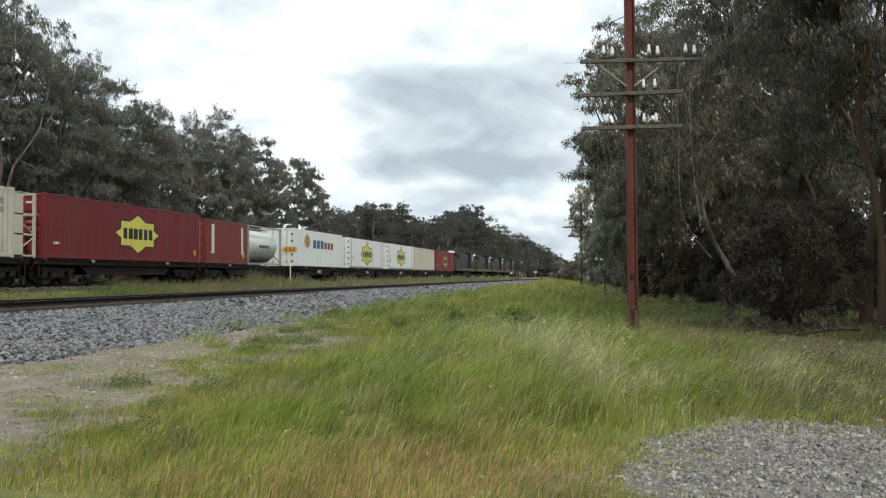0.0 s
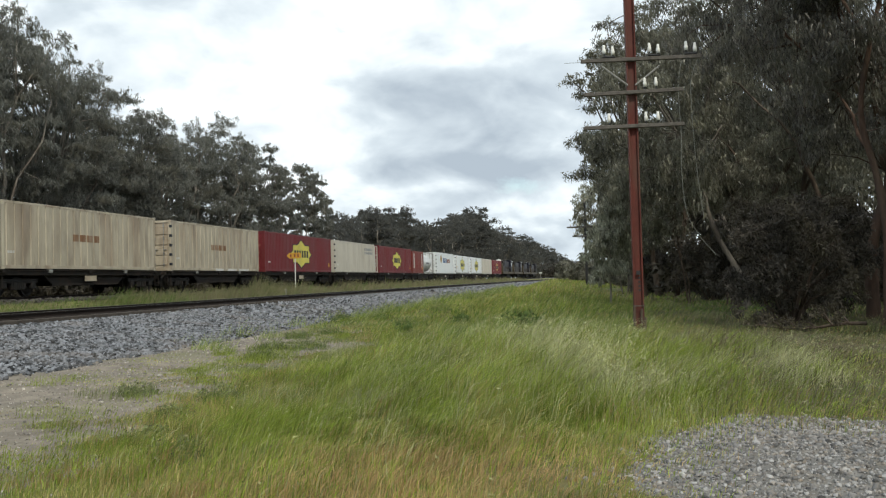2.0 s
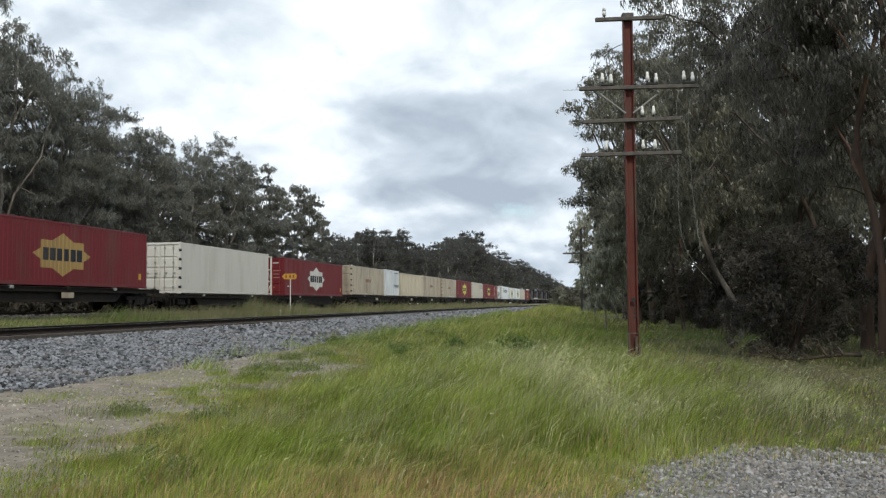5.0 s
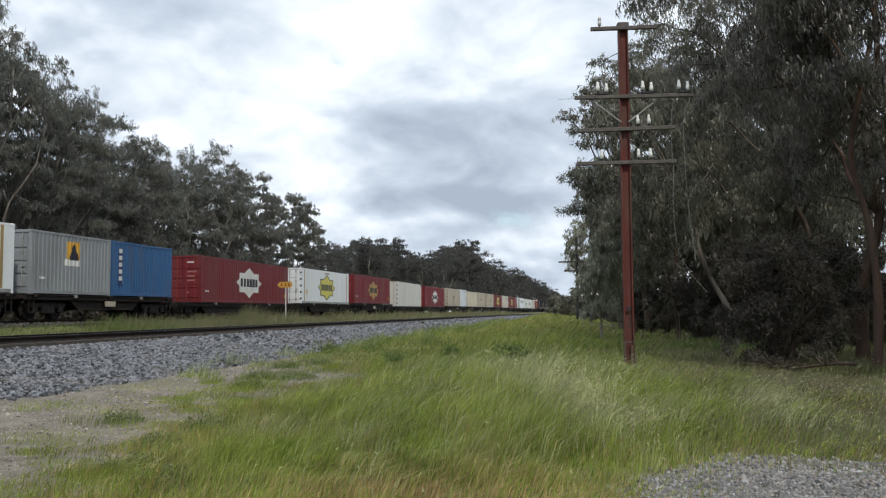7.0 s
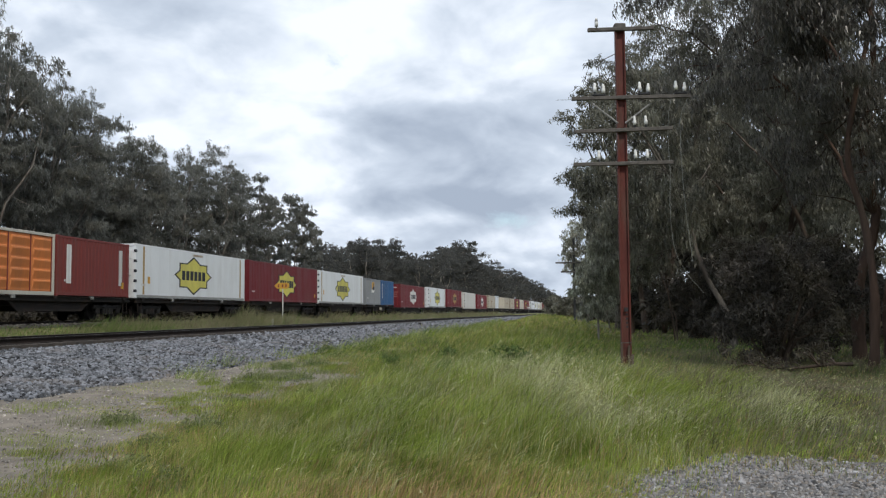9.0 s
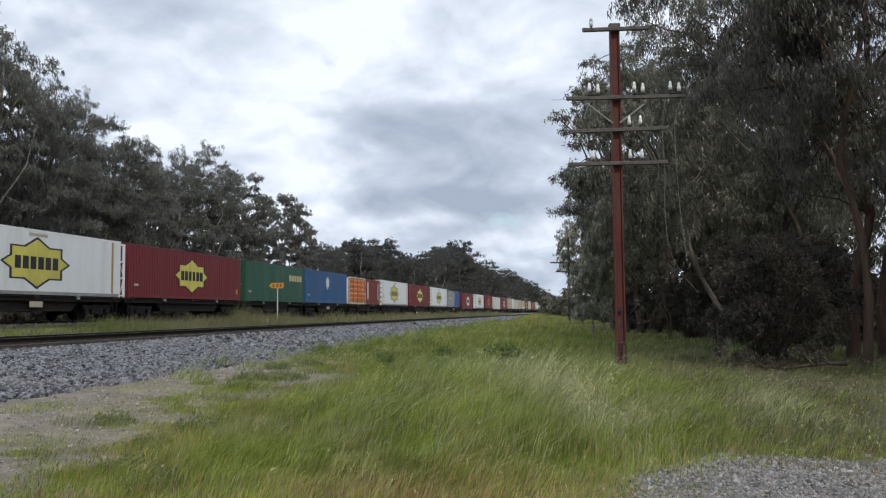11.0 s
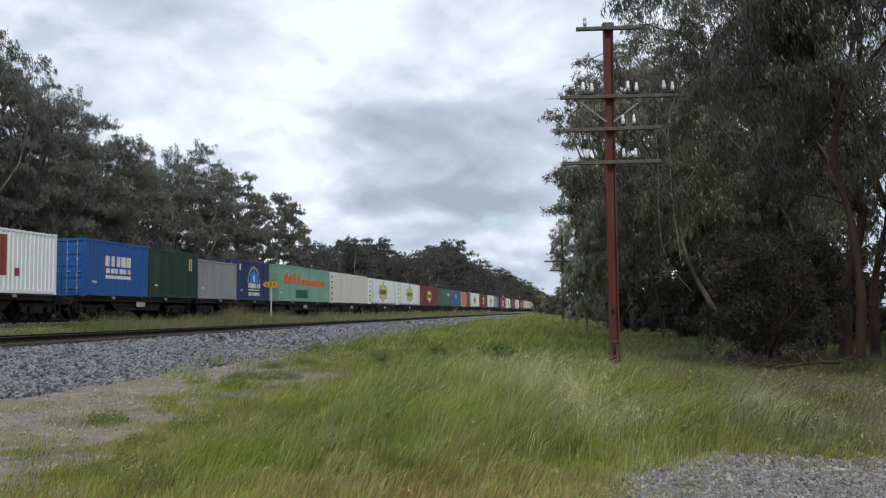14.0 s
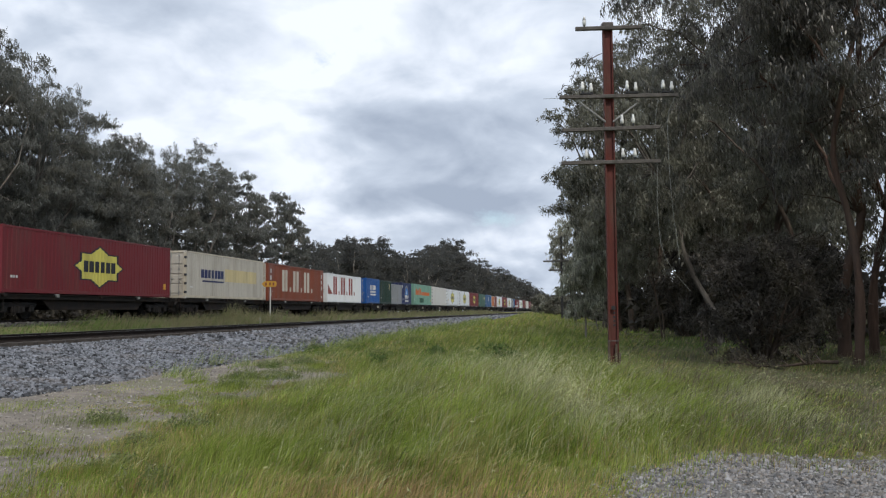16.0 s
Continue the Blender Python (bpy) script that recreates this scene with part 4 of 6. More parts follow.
def locomotive(q):
    """A diesel locomotive: yellow running gear and cab, dark blue hood."""
    g = thing("diesel_locomotive", FAR_TRACK, q + 10.6, RAIL_FAR, "dark blue and yellow diesel locomotive pulling containers", "locomotive", "locomotives")
    MOVING.append(g)
    part("underframe", Shape().box(-1.4, 1.4, -10.3, 10.3, 1.1, 1.62, 0.05), M["dull_gold"], g, "yellow running board, darkened for haze")
    part("hood", Shape().box(-0.95, 0.95, -9.4, 4.6, 1.6, 3.9, 0.12), M["loco"], g, "dark blue engine hood")
    part("radiator", Shape().box(-1.3, 1.3, -9.5, -6.4, 2.9, 3.95, 0.15), M["steel"], g)
    part("exhaust_housing", Shape().box(-0.9, 0.9, -3.0, 1.5, 3.85, 4.1, 0.06), M["steel"], g)
    cab = part("cab", Shape().box(-1.42, 1.42, 4.6, 7.3, 1.6, 4.15, 0.15), M["loco"], g, "dark blue cab")
    for y in (5.0, 6.1):
        for x in (-1, 1):
            part("window", Shape().box(x * 1.425 - 0.012, x * 1.425 + 0.012, y, y + 0.85, 2.9, 3.6, 0.01), M["dark_glass"], cab)
    part("cab_roof", Shape().box(-1.35, 1.35, 4.5, 7.5, 4.13, 4.24, 0.05), M["loco"], cab, "dark cab roof")
    part("nose", Shape().box(-1.2, 1.2, 7.25, 9.6, 1.6, 3.0, 0.2), M["dull_gold"], g, "yellow nose")
    part("rear_panel", Shape().box(-1.3, 1.3, -10.25, -9.4, 1.6, 3.3, 0.12), M["dull_gold"], g, "yellow rear end, darkened for haze")
    part("roof_fan", Shape().lathe((0.35, -9.0, 3.55), [(0.5, 0.0), (0.62, 0.15), (0.6, 0.45), (0.4, 0.62), (0.05, 0.66)], 12), M["logo_white"], g, "pale rounded radiator top", smooth=True)
    part("fuel_tank", Shape().box(-1.25, 1.25, -2.6, 2.6, 0.35, 1.12, 0.15), M["steel"], g)
    rail = Shape()
    for x in (-1.38, 1.38):
        rail.box(x - 0.02, x + 0.02, -10, 4.5, 2.55, 2.59)
        for k in range(8):
            rail.box(x - 0.02, x + 0.02, -10 + 2 * k, -9.96 + 2 * k, 1.6, 2.58)
    part("handrail", rail, M["dull_gold"], g)
    for y in (-6.4, 6.4):
        bogie(g, y, 0.0, 3, 3.5)


build_containers()
for a, b in WAGONS:
    wagon(a, b, 0.2 if -144 < a < -57 and a not in (-108.0, -123.6) else 0.1 if a == -123.6 else 0.0)
for k in range(4):
    locomotive(137.2 + 22.6 * k)


# ---- telegraph poles, sign ----
def insulator(parent, x, y, z, small=True):
    k = 0.78 if small else 0.85
    o = part("insulator", Shape().lathe((0, 0, 0), [(0.0, 0.0), (0.055 * k, 0.0), (0.058 * k, 0.10), (0.04 * k, 0.13), (0.045 * k, 0.16), (0.03 * k, 0.22), (0.0, 0.225)], 12),
             M["porcelain"], parent, "white porcelain insulator", smooth=True)
    o.location = (x, y, z + 0.07)
    part("insulator_pin", Shape().tube((0, 0, -0.12), (0, 0, 0.02), 0.02, n=6), M["cup"], o)
    return o


def telegraph_pole(x, y, z, rz, label):
    """A riveted steel pole with four crossarms, braces, insulators and loose wires."""
    p = thing("telegraph_pole", x, y, z, label, "telegraph pole", rz=rz)
    s = Shape()
    for dx in (-1, 1):
        s.box(dx * 0.10 - 0.018, dx * 0.10 + 0.018, -0.09, 0.09, -0.5, 8.32, 0.006)
    s.box(-0.09, 0.09, -0.02, 0.02, -0.5, 8.32)
    part("pole", s, M["polered"], p, "red oxide steel pole")
    for z0 in (1.25, 1.15, 1.05, 0.95):
        part("bolt", Shape().lathe((0.03, -0.03, z0), [(0.03, 0.0), (0.028, 0.02), (0.0, 0.025)], 8, "y"), M["cup"], p)
    # dark plate in place of a slot in the pole, its shade as colour
    part("tag", Shape().box(-0.05, 0.05, -0.105, -0.095, 1.32, 1.42, 0.003), M["cup"], p)
    part("cap", Shape().box(-0.14, 0.14, -0.11, 0.11, 8.3, 8.42, 0.02), M["wood"], p)
    for dx, tall in ((-0.125, 0.56), (0.05, 0.50), (0.128, 0.30)):
        part("stub", Shape().box(dx - 0.03, dx + 0.03, -0.125, -0.095, -0.4, tall, 0.008), M["darkbark"], p, "dark splintered timber at the foot")
    part("band", Shape().box(-0.16, 0.13, -0.13, -0.124, 0.56, 0.585, 0.002), M["wood"], p, "grey wire band")

    def arm(z, left, right, turn, pins, pale):
        a = part("crossarm", Shape().box(-left, right, -0.16, -0.06, -0.045, 0.045, 0.01), M["wood"], p, "weathered timber crossarm")
        a.matrix_basis = pose(0, 0, z, 0, turn, 0)
        for u, kind in pins:
            if kind == "d":
                part("insulator_cup", Shape().box(u - 0.16, u + 0.16, -0.17, -0.05, 0.045, 0.10, 0.02), M["cup"], a)
                insulator(a, u - 0.105, -0.11, 0.09, False), insulator(a, u + 0.105, -0.11, 0.05, False)
            else:
                insulator(a, u, -0.11, 0.045)
        return a

    arm(8.26, 0.80, 0.82, -1.0, (), False)
    hook = Shape().tube((-0.58, -0.1, 8.3), (-0.58, -0.1, 8.45), 0.012, n=6)
    hook.lathe((-0.58, -0.1, 8.43), [(0.03, 0.0), (0.045, 0.05), (0.03, 0.10), (0.0, 0.11)], 10)
    part("hook", hook, M["galv"], p)
    insulator(p, -0.58, -0.1, 8.27)
    arm(6.55, 1.22, 1.68, -0.6, ((-0.545, "d"), (0.55, "d"), (1.43, "d")), False)
    part("bent_wire", Shape().tube((-1.2, -0.1, 6.52), (-1.62, -0.15, 6.50), 0.005, n=5), M["wire"], p)
    arm(5.745, 1.17, 1.22, -1.5, ((0.31, "s"), (0.58, "s")), True)
    arm(4.92, 1.2, 1.22, -0.8, ((-0.58, "s"), (0.31, "s"), (0.60, "s")), True)
    for sx, zz in ((-0.82, 6.50), (0.68, 6.38)):
        part("brace", Shape().tube((sx, -0.08, zz), (sx * 0.12, -0.10, 5.92), 0.022, n=6), M["galv"], p, "grey diagonal brace")
    for pts in (((1.20, 6.5), (1.13, 6.1), (1.10, 5.6), (1.14, 4.7), (1.11, 3.9), (1.13, 3.4), (1.17, 2.95), (1.27, 2.6), (1.49, 2.2), (1.87, 1.75)),
                ((1.62, 6.55), (1.46, 6.2), (1.40, 5.9), (1.41, 5.1), (1.44, 4.4), (1.48, 3.8), (1.53, 3.3), (1.63, 2.5))):
        line = [Vector((u, -0.12, z)) for u, z in pts]
        part("loose_wire", Shape().path(line, [0.0055] * len(line), 5), M["wire"], p, "hanging broken wire")
    return p


telegraph_pole(0.60, 22.6, 0.22, 8, "tall red oxide telegraph pole with timber crossarms and insulators")


def far_pole(x, y, z, h):
    p = thing("telegraph_pole", x, y, z, "distant dark telegraph pole beside the trees", "telegraph pole")
    part("pole", Shape().box(-0.11, 0.11, -0.1, 0.1, -0.4, h, 0.01), M["cup"], p)
    for z1, w in ((h - 2.6, 1.7), (h - 3.45, 1.2)):
        a = part("crossarm", Shape().box(-w, w * 0.4, -0.2, -0.08, z1 - 0.07, z1 + 0.07, 0.01), M["wood"], p)
        for u in (-0.8, -0.4):
            insulator(a, u * w, -0.14, z1 + 0.06)


far_pole(-2.35, 86, 0.25, 8.45)
far_pole(-3.4, 165, 0.25, 7.0)


def speed_sign(x, y, z):
    g = thing("speed_board", x, y, z, "yellow-orange arrow-shaped speed board on a white post", "railway sign")
    part("post", Shape().tube((0, 0, -0.2), (0, 0, 2.42), 0.035, n=10), M["logo_white"], g, "white steel post")
    b = Shape()
    out = [(-0.55, 0.0), (-0.36, 0.18), (0.34, 0.18), (0.42, 0.1), (0.42, -0.1), (0.34, -0.18), (-0.36, -0.18)]
    n = len(out)
    b.add([(u, yy, 2.3 + w) for yy in (-0.06, -0.035) for u, w in out],
          [tuple(range(n)), tuple(range(n, 2 * n))] + [(k, (k + 1) % n, n + (k + 1) % n, n + k) for k in range(n)])
    board = part("board", b, M["sign"], g, "yellow-orange board")
    for u in (-0.26, 0.0, 0.22):
        part("lettering", Shape().box(u - 0.05, u + 0.05, -0.068, -0.061, 2.21, 2.39), M["brown"], board)


M["sign"] = surface("sign_yellow_orange", (0.50, 0.27, 0.045), rough=0.5, var=0.1, bump=0)
speed_sign(-19.6, 54.8, 1.0)
peg = thing("marker_peg", -19.0, 51.4, 0.80, "small white marker peg in the grass", "marker peg")
part("peg", Shape().box(-0.05, 0.05, -0.05, 0.05, -0.1, 0.42, 0.015), M["logo_white"], peg)
far_sign = thing("marker_board", -18.1, 235, 0.8, "small pale marker on a post beside the far track", "railway sign")
part("post", Shape().box(-0.04, 0.04, -0.04, 0.04, -0.2, 1.9, 0.01), M["galv"], far_sign)
part("board", Shape().box(-0.42, 0.42, -0.09, -0.06, 1.65, 1.95, 0.01), M["logo_white"], far_sign)


# ---- trees ----
def leaves(rng, centres, radii, count, length, width, plain=False, droop=0.75, flat=0.75, sprays=11, fine=0.30, dome=0.0):
    """Rhombic leaves hanging in clumps: vertices and faces."""
    w = radii ** 2
    who = rng.choice(len(centres), count, p=w / w.sum())
    d = rng.normal(size=(count, 3))
    d /= np.linalg.norm(d, axis=1)[:, None]
    # each clump is made of small hanging sprays
    e = rng.normal(size=(len(centres), sprays, 3))
    e /= np.linalg.norm(e, axis=2)[..., None]
    e[..., 2] = e[..., 2] * (1 - dome) + (np.abs(e[..., 2]) - 0.25) * dome
    e *= (radii[:, None] * rng.uniform(0.35, 1.0, (len(centres), sprays)))[..., None] * np.array([1, 1, flat])
    pos = centres[who] + e[who, rng.integers(sprays, size=count)] + d * (radii[who] * fine * rng.uniform(0.2, 1, count))[:, None]
    ax = rng.normal(size=(count, 3)) * (1 - droop) + np.array([0.06, 0, -droop])
    ax /= np.linalg.norm(ax, axis=1)[:, None]
    side = np.cross(ax, rng.normal(size=(count, 3)))
    side /= np.linalg.norm(side, axis=1)[:, None] + 1e-9
    ln = length * rng.uniform(0.6, 1.3, count)[:, None]
    wd = width * rng.uniform(0.6, 1.3, count)[:, None]
    if plain:
        v = np.stack([pos - side * wd / 2, pos + side * wd / 2, pos + ax * ln], 1).reshape(-1, 3)
        return v, np.arange(3 * count).reshape(-1, 3)
    a, b = pos, pos + ax * ln
    m1, m2 = pos + ax * ln * 0.42 + side * wd / 2, pos + ax * ln * 0.42 - side * wd / 2
    v = np.stack([a, m1, b, m2], 1).reshape(-1, 3)
    f = np.arange(4 * count).reshape(-1, 4)
    return v, f


def gum_tree(seed, h, spread, n_clumps, n_leaves, leaf, low=0.35, trunk_r=0.3, stems=1, clump=1.2, lean=(0, 0), bark="bark", leaf_mat="leaf",
             label="", name="gum_tree", top=0.35, sides=7, boughs=(), limbs_each=5, egg=False, rings=1, **spray):
    """A eucalypt: one or more tapered leaning stems, forking limbs, and a ragged crown of hanging leaf clumps."""
    rng = np.random.default_rng(seed)
    t = thing(name, 0, 0, 0, label, "tree", "roadside gum trees")
    s = Shape()
    limbs, ends = [], []
    for st in range(stems):
        ang = rng.uniform(0, 6.28)
        off = np.array([math.cos(ang), math.sin(ang), 0]) * (0.0 if st == 0 else trunk_r * 2.2 + 0.55)
        tip = np.array([lean[0] + rng.normal() * spread * 0.16 + off[0] * 3, lean[1] + rng.normal() * spread * 0.16 + off[1] * 3, h * rng.uniform(0.80, 0.9)])
        pts, rad = [], []
        for k in range(8):
            u = k / 7
            wob = rng.normal(size=3) * np.array([1, 1, 0]) * 0.035 * h * (u * (1 - u) * 2)
            pts.append(Vector(off + (tip - off) * np.array([u ** 1.15, u ** 1.15, u]) + wob + np.array([0, 0, -0.25 if k == 0 else 0])))
            rad.append(trunk_r * (1 - 0.85 * u ** 0.8) * (1.2 if k == 0 else 1) * (1 if st == 0 else 0.75))
        fine_pts, fine_rad = [], []
        for k in range(7):
            p0, p1, p2, p3 = pts[max(k - 1, 0)], pts[k], pts[k + 1], pts[min(k + 2, 7)]
            for q in range(rings):
                u = q / rings
                fine_pts.append(0.5 * (2 * p1 + (p2 - p0) * u + (2 * p0 - 5 * p1 + 4 * p2 - p3) * u * u + (3 * p1 - p0 - 3 * p2 + p3) * u ** 3))
                fine_rad.append(rad[k] * (1 - u) + rad[k + 1] * u)
        s.path(fine_pts + [pts[7]], fine_rad + [rad[7]], sides + 2 + rings, 0.26 if rings > 1 else 0.0)
        limbs += [(pts[k], rad[k]) for k in range(2, 8)]
        ends.append(pts[7])
        for j in range(limbs_each):
            k = rng.integers(2, 6)
            a = rng.uniform(0, 6.28)
            reach = spread * rng.uniform(0.45, 0.95) * (0.8 if egg else 1.0)
            end = pts[k] + Vector((math.cos(a) * reach, math.sin(a) * reach, rng.uniform(0.12, 0.40) * h * (1 - 0.4 * k / 7)))
            end.z = min(end.z, h * (0.78 if egg else 0.92))
            q, rr = [], []
            for i in range(6):
                u = i / 5
                bend = Vector(rng.normal(size=3) * 0.05 * reach) * (1 if 0 < i < 5 else 0)
                q.append(pts[k].lerp(end, u) + Vector((0, 0, 0.10 * reach * math.sin(3.14 * u))) + bend)
                rr.append(rad[k] * 0.62 * (1 - 0.85 * u) + 0.012)
            s.path(q, rr, sides)
            limbs += [(q[i], rr[i]) for i in range(2, 6)]
            ends.append(q[5])
    for way in boughs:
        q = [Vector(p) for p in way]
        part("bough", Shape().path(q, [trunk_r * (0.46 - 0.30 * i / (len(q) - 1)) for i in range(len(q))], sides + 2), M["palebark"], t, "pale smooth bough", smooth=True)
        limbs += [(p, 0.05) for p in q[2:]]
        ends.append(q[-1])
    cen, rads = [np.array(p) for p in ends], [clump * 0.7 for p in ends]
    mid_z, half_z = h * (1 + low) / 2 - 0.3 * clump, h * (1 - low) / 2
    while egg and len(cen) < n_clumps + len(ends):
        # clumps spread evenly through a rounded crown, each on a bough of its own
        d = rng.normal(size=3)
        d *= rng.uniform(0.25, 1.0) ** 0.4 / np.linalg.norm(d)
        w = 0.82 + 0.18 * math.sin(3 * math.atan2(d[1], d[0]) + seed)
        c = np.array([lean[0] + d[0] * spread * w, lean[1] + d[1] * spread * w, mid_z + half_z * d[2] * (0.85 + 0.15 * w)])
        if min(np.linalg.norm(c - q) for q in cen) < clump * 0.55 * rng.uniform(0.4, 1.2):
            continue
        near = min(limbs, key=lambda e: (Vector(c) - e[0]).length + 0.6 * max(0, e[0].z - c[2]))
        midp = near[0].lerp(Vector(c), 0.5) + Vector(rng.normal(size=3) * 0.18)
        s.path([near[0], midp, Vector(c)], [max(0.02, near[1] * 0.45 * min(1, trunk_r / 0.2)), 0.035 * min(1, trunk_r / 0.24), 0.012], 4)
        cen.append(c)
        rads.append(clump * rng.uniform(0.6, 1.2))
    while len(cen) < n_clumps + len(ends):
        base = limbs[rng.integers(len(limbs))]
        d = rng.normal(size=3) * np.array([1, 1, 0.75]) * spread * 0.26
        c = np.array(base[0]) + d
        lim = spread * (1.0 if c[2] > low * h else 0.75) * math.sqrt(max(0.05, 1 - max(0, (c[2] / h - 1 + top) / top) ** 2 * 0.85))
        if c[2] < low * h * rng.uniform(0.55, 1.1) or c[2] > h or math.hypot(c[0] - lean[0] * c[2] / h, c[1] - lean[1] * c[2] / h) > lim:
            continue
        near = min(limbs, key=lambda e: (Vector(c) - e[0]).length + 0.6 * max(0, e[0].z - c[2]))
        if (Vector(c) - near[0]).length > spread * 0.42:
            continue
        midp = near[0].lerp(Vector(c), 0.5) + Vector(rng.normal(size=3) * 0.12)
        s.path([near[0], midp, Vector(c)], [max(0.012, near[1] * 0.4), 0.02, 0.008], 3)
        cen.append(c)
        rads.append(clump * rng.uniform(0.55, 1.25))
    part("trunk", s, M[bark], t, "tapered trunk with forking limbs", smooth=True)
    v, f = leaves(rng, np.array(cen), np.array(rads), n_leaves, *leaf, **spray)
    part("crown", mesh_np("crown", v, f), M[leaf_mat], t, "ragged crown of hanging leaves")
    return t


def plant(t, x, y, turn, size=1.0, z=None, wide=1.0):
    z = float(ground_z(x, y)) if z is None else z
    return copy_thing(t, pose(x, y, z, 0, 0, turn) @ Matrix.Diagonal((size * wide, size * wide, size, 1)))


def settle(t, x, y, turn=0.0):
    t.matrix_basis = pose(x, y, float(ground_z(x, y)), 0, 0, turn)


def right_wood(lowly):
    lab = "grey-green gum tree with hanging leaves"
    a = gum_tree(11, 17, 5.6, 92, 76000, (0.19, 0.038, True), low=0.13, trunk_r=0.17, stems=2, clump=1.1, lean=(-0.2, 0.3), label=lab + " and rough brown trunk", bark="midbark", leaf_mat="leaf_near", sprays=16, rings=5,
                 boughs=(((0.4, 0.6, 4.2), (-0.2, -0.3, 5.9), (-1.1, -1.2, 7.4), (-2.0, -1.7, 8.6), (-3.1, -2.0, 9.7), (-4.0, -2.0, 10.9)),
                         ((-1.1, -1.2, 7.4), (-1.2, -1.5, 8.7), (-1.9, -1.9, 10.2), (-2.4, -1.8, 11.8))))
    settle(a, 6.7, 25.6)
    b = gum_tree(17, 17.5, 5.0, 110, 62000, (0.21, 0.05, True), low=0.24, trunk_r=0.16, stems=3, clump=1.15, lean=(-0.9, 0), label=lab, sprays=18, rings=3, bark="darkbark")
    settle(b, 7.0, 37.5)
    c = gum_tree(13, 17.0, 4.5, 84, 50000, (0.22, 0.06, True), low=0.16, trunk_r=0.17, stems=3, clump=1.2, lean=(-0.3, 0), label=lab + " at the wood's edge", sprays=24, fine=0.24, dome=0.6, droop=0.55, bark="darkbark", egg=True)
    settle(c, 2.45, 50.0)
    plant(lowly, 7.5, 50.0, 200, 1.0)
    plant(a, 10.6, 19.0, 200, 0.9)
    plant(lowly, 3.6, 66.0, 250, 0.95)
    plant(lowly, 2.0, 84.0, 140, 0.85)
    plant(lowly, 8.0, 72.0, 20, 1.05)
    plant(lowly, 14.0, 27.0, 160, 1.0)
    for x, y, k in ((9.0, 43.0, 0.7), (12.5, 34.5, 0.62), (6.0, 60.0, 0.7), (11.5, 60.0, 0.9), (4.0, 95.0, 0.8), (18.0, 24.0, 0.9), (10.4, 6.3, 0.6), (13.0, 14.5, 0.9), (16.0, 9.0, 0.9)):
        plant(lowly, x, y, 37 * x, k, wide=1.15)
    return c


def bush(seed, x, y, w, h, n, leaf, label, mat="leaf_dark"):
    rng = np.random.default_rng(seed)
    t = thing("bush", x, y, float(ground_z(x, y)), label, "bush")
    s = Shape()
    cen, rads = [], []
    for k in range(26):
        a, r = rng.uniform(0, 6.28), w * math.sqrt(rng.uniform(0, 1)) * 0.85
        c = Vector((math.cos(a) * r, math.sin(a) * r, rng.uniform(0.2, 0.9) * h * (1 - 0.35 * (r / w) ** 2)))
        mid = Vector((c.x * 0.35, c.y * 0.35, c.z * 0.6)) + Vector(rng.normal(size=3) * 0.08)
        s.path([Vector((c.x * 0.08, c.y * 0.08, -0.1)), mid, c], [0.05, 0.03, 0.01], 5)
        cen.append(np.array(c))
        rads.append(rng.uniform(0.35, 0.62) * w * 0.65)
    part("branchwork", s, M["darkbark"], t)
    v, f = leaves(rng, np.array(cen), np.array(rads), n, *leaf, droop=0.45)
    v[:, 2] = np.maximum(v[:, 2], 0.03)
    part("crown", mesh_np("crown", v, f), M[mat], t, "dense leaves")
    return t


low_gum = gum_tree(15, 16, 5.4, 100, 10000, (0.40, 0.16, True), low=0.05, trunk_r=0.2, stems=3, clump=1.35, leaf_mat="leaf", label="leafy gum tree deep in the roadside wood", sides=4)
settle(low_gum, 10.5, 52.0)
right_wood(low_gum)
leaning = gum_tree(18, 11, 2.8, 44, 24000, (0.2, 0.055, True), low=0.28, trunk_r=0.125, stems=1, clump=1.0, lean=(-2.9, 0.4), bark="greybark", label="leaning gum tree with a pale grey trunk", egg=True, rings=3)
settle(leaning, 4.78, 34.0)
slim = gum_tree(19, 7.5, 1.7, 22, 9000, (0.19, 0.055, True), low=0.36, trunk_r=0.035, stems=2, clump=0.8, lean=(-0.9, 0), bark="darkbark", label="cluster of thin gum stems in the shade", limbs_each=2, egg=True)
settle(slim, 3.0, 38.2)
plant(slim, 4.2, 36.0, 200, 0.9)
fore = gum_tree(52, 14.5, 2.6, 26, 12000, (0.19, 0.04, True), low=0.45, trunk_r=0.115, stems=1, clump=0.9, lean=(0.25, 0.2), bark="midbark", leaf_mat="leaf_near", label="upright gum tree with a rough brown trunk at the wood's edge", limbs_each=3, rings=4, sprays=16)
settle(fore, 6.05, 22.1)
shrub = bush(21, 4.25, 24.0, 2.4, 3.5, 23000, (0.14, 0.042, True), "broad dark leafy bush under the gum trees")
plant(shrub, 6.9, 33.0, 100, 1.15)
scrub = bush(22, 2.6, 62.0, 2.4, 3.2, 1900, (0.42, 0.21, True), "dense scrub at the foot of the trees")
plant(shrub, 4.4, 42.0, 50, 0.9)
edge_scrub = bush(23, -3.9, 112.0, 2.4, 3.0, 5200, (0.30, 0.11, True), "low grey-green scrub where the wood meets the line", "leaf")
for x, y, k in ((-5.6, 133.0, 1.15), (1.2, 76.0, 0.7), (-0.8, 97.0, 0.8), (-2.2, 122.0, 0.9)):
    plant(edge_scrub, x, y, 61 * y, k)
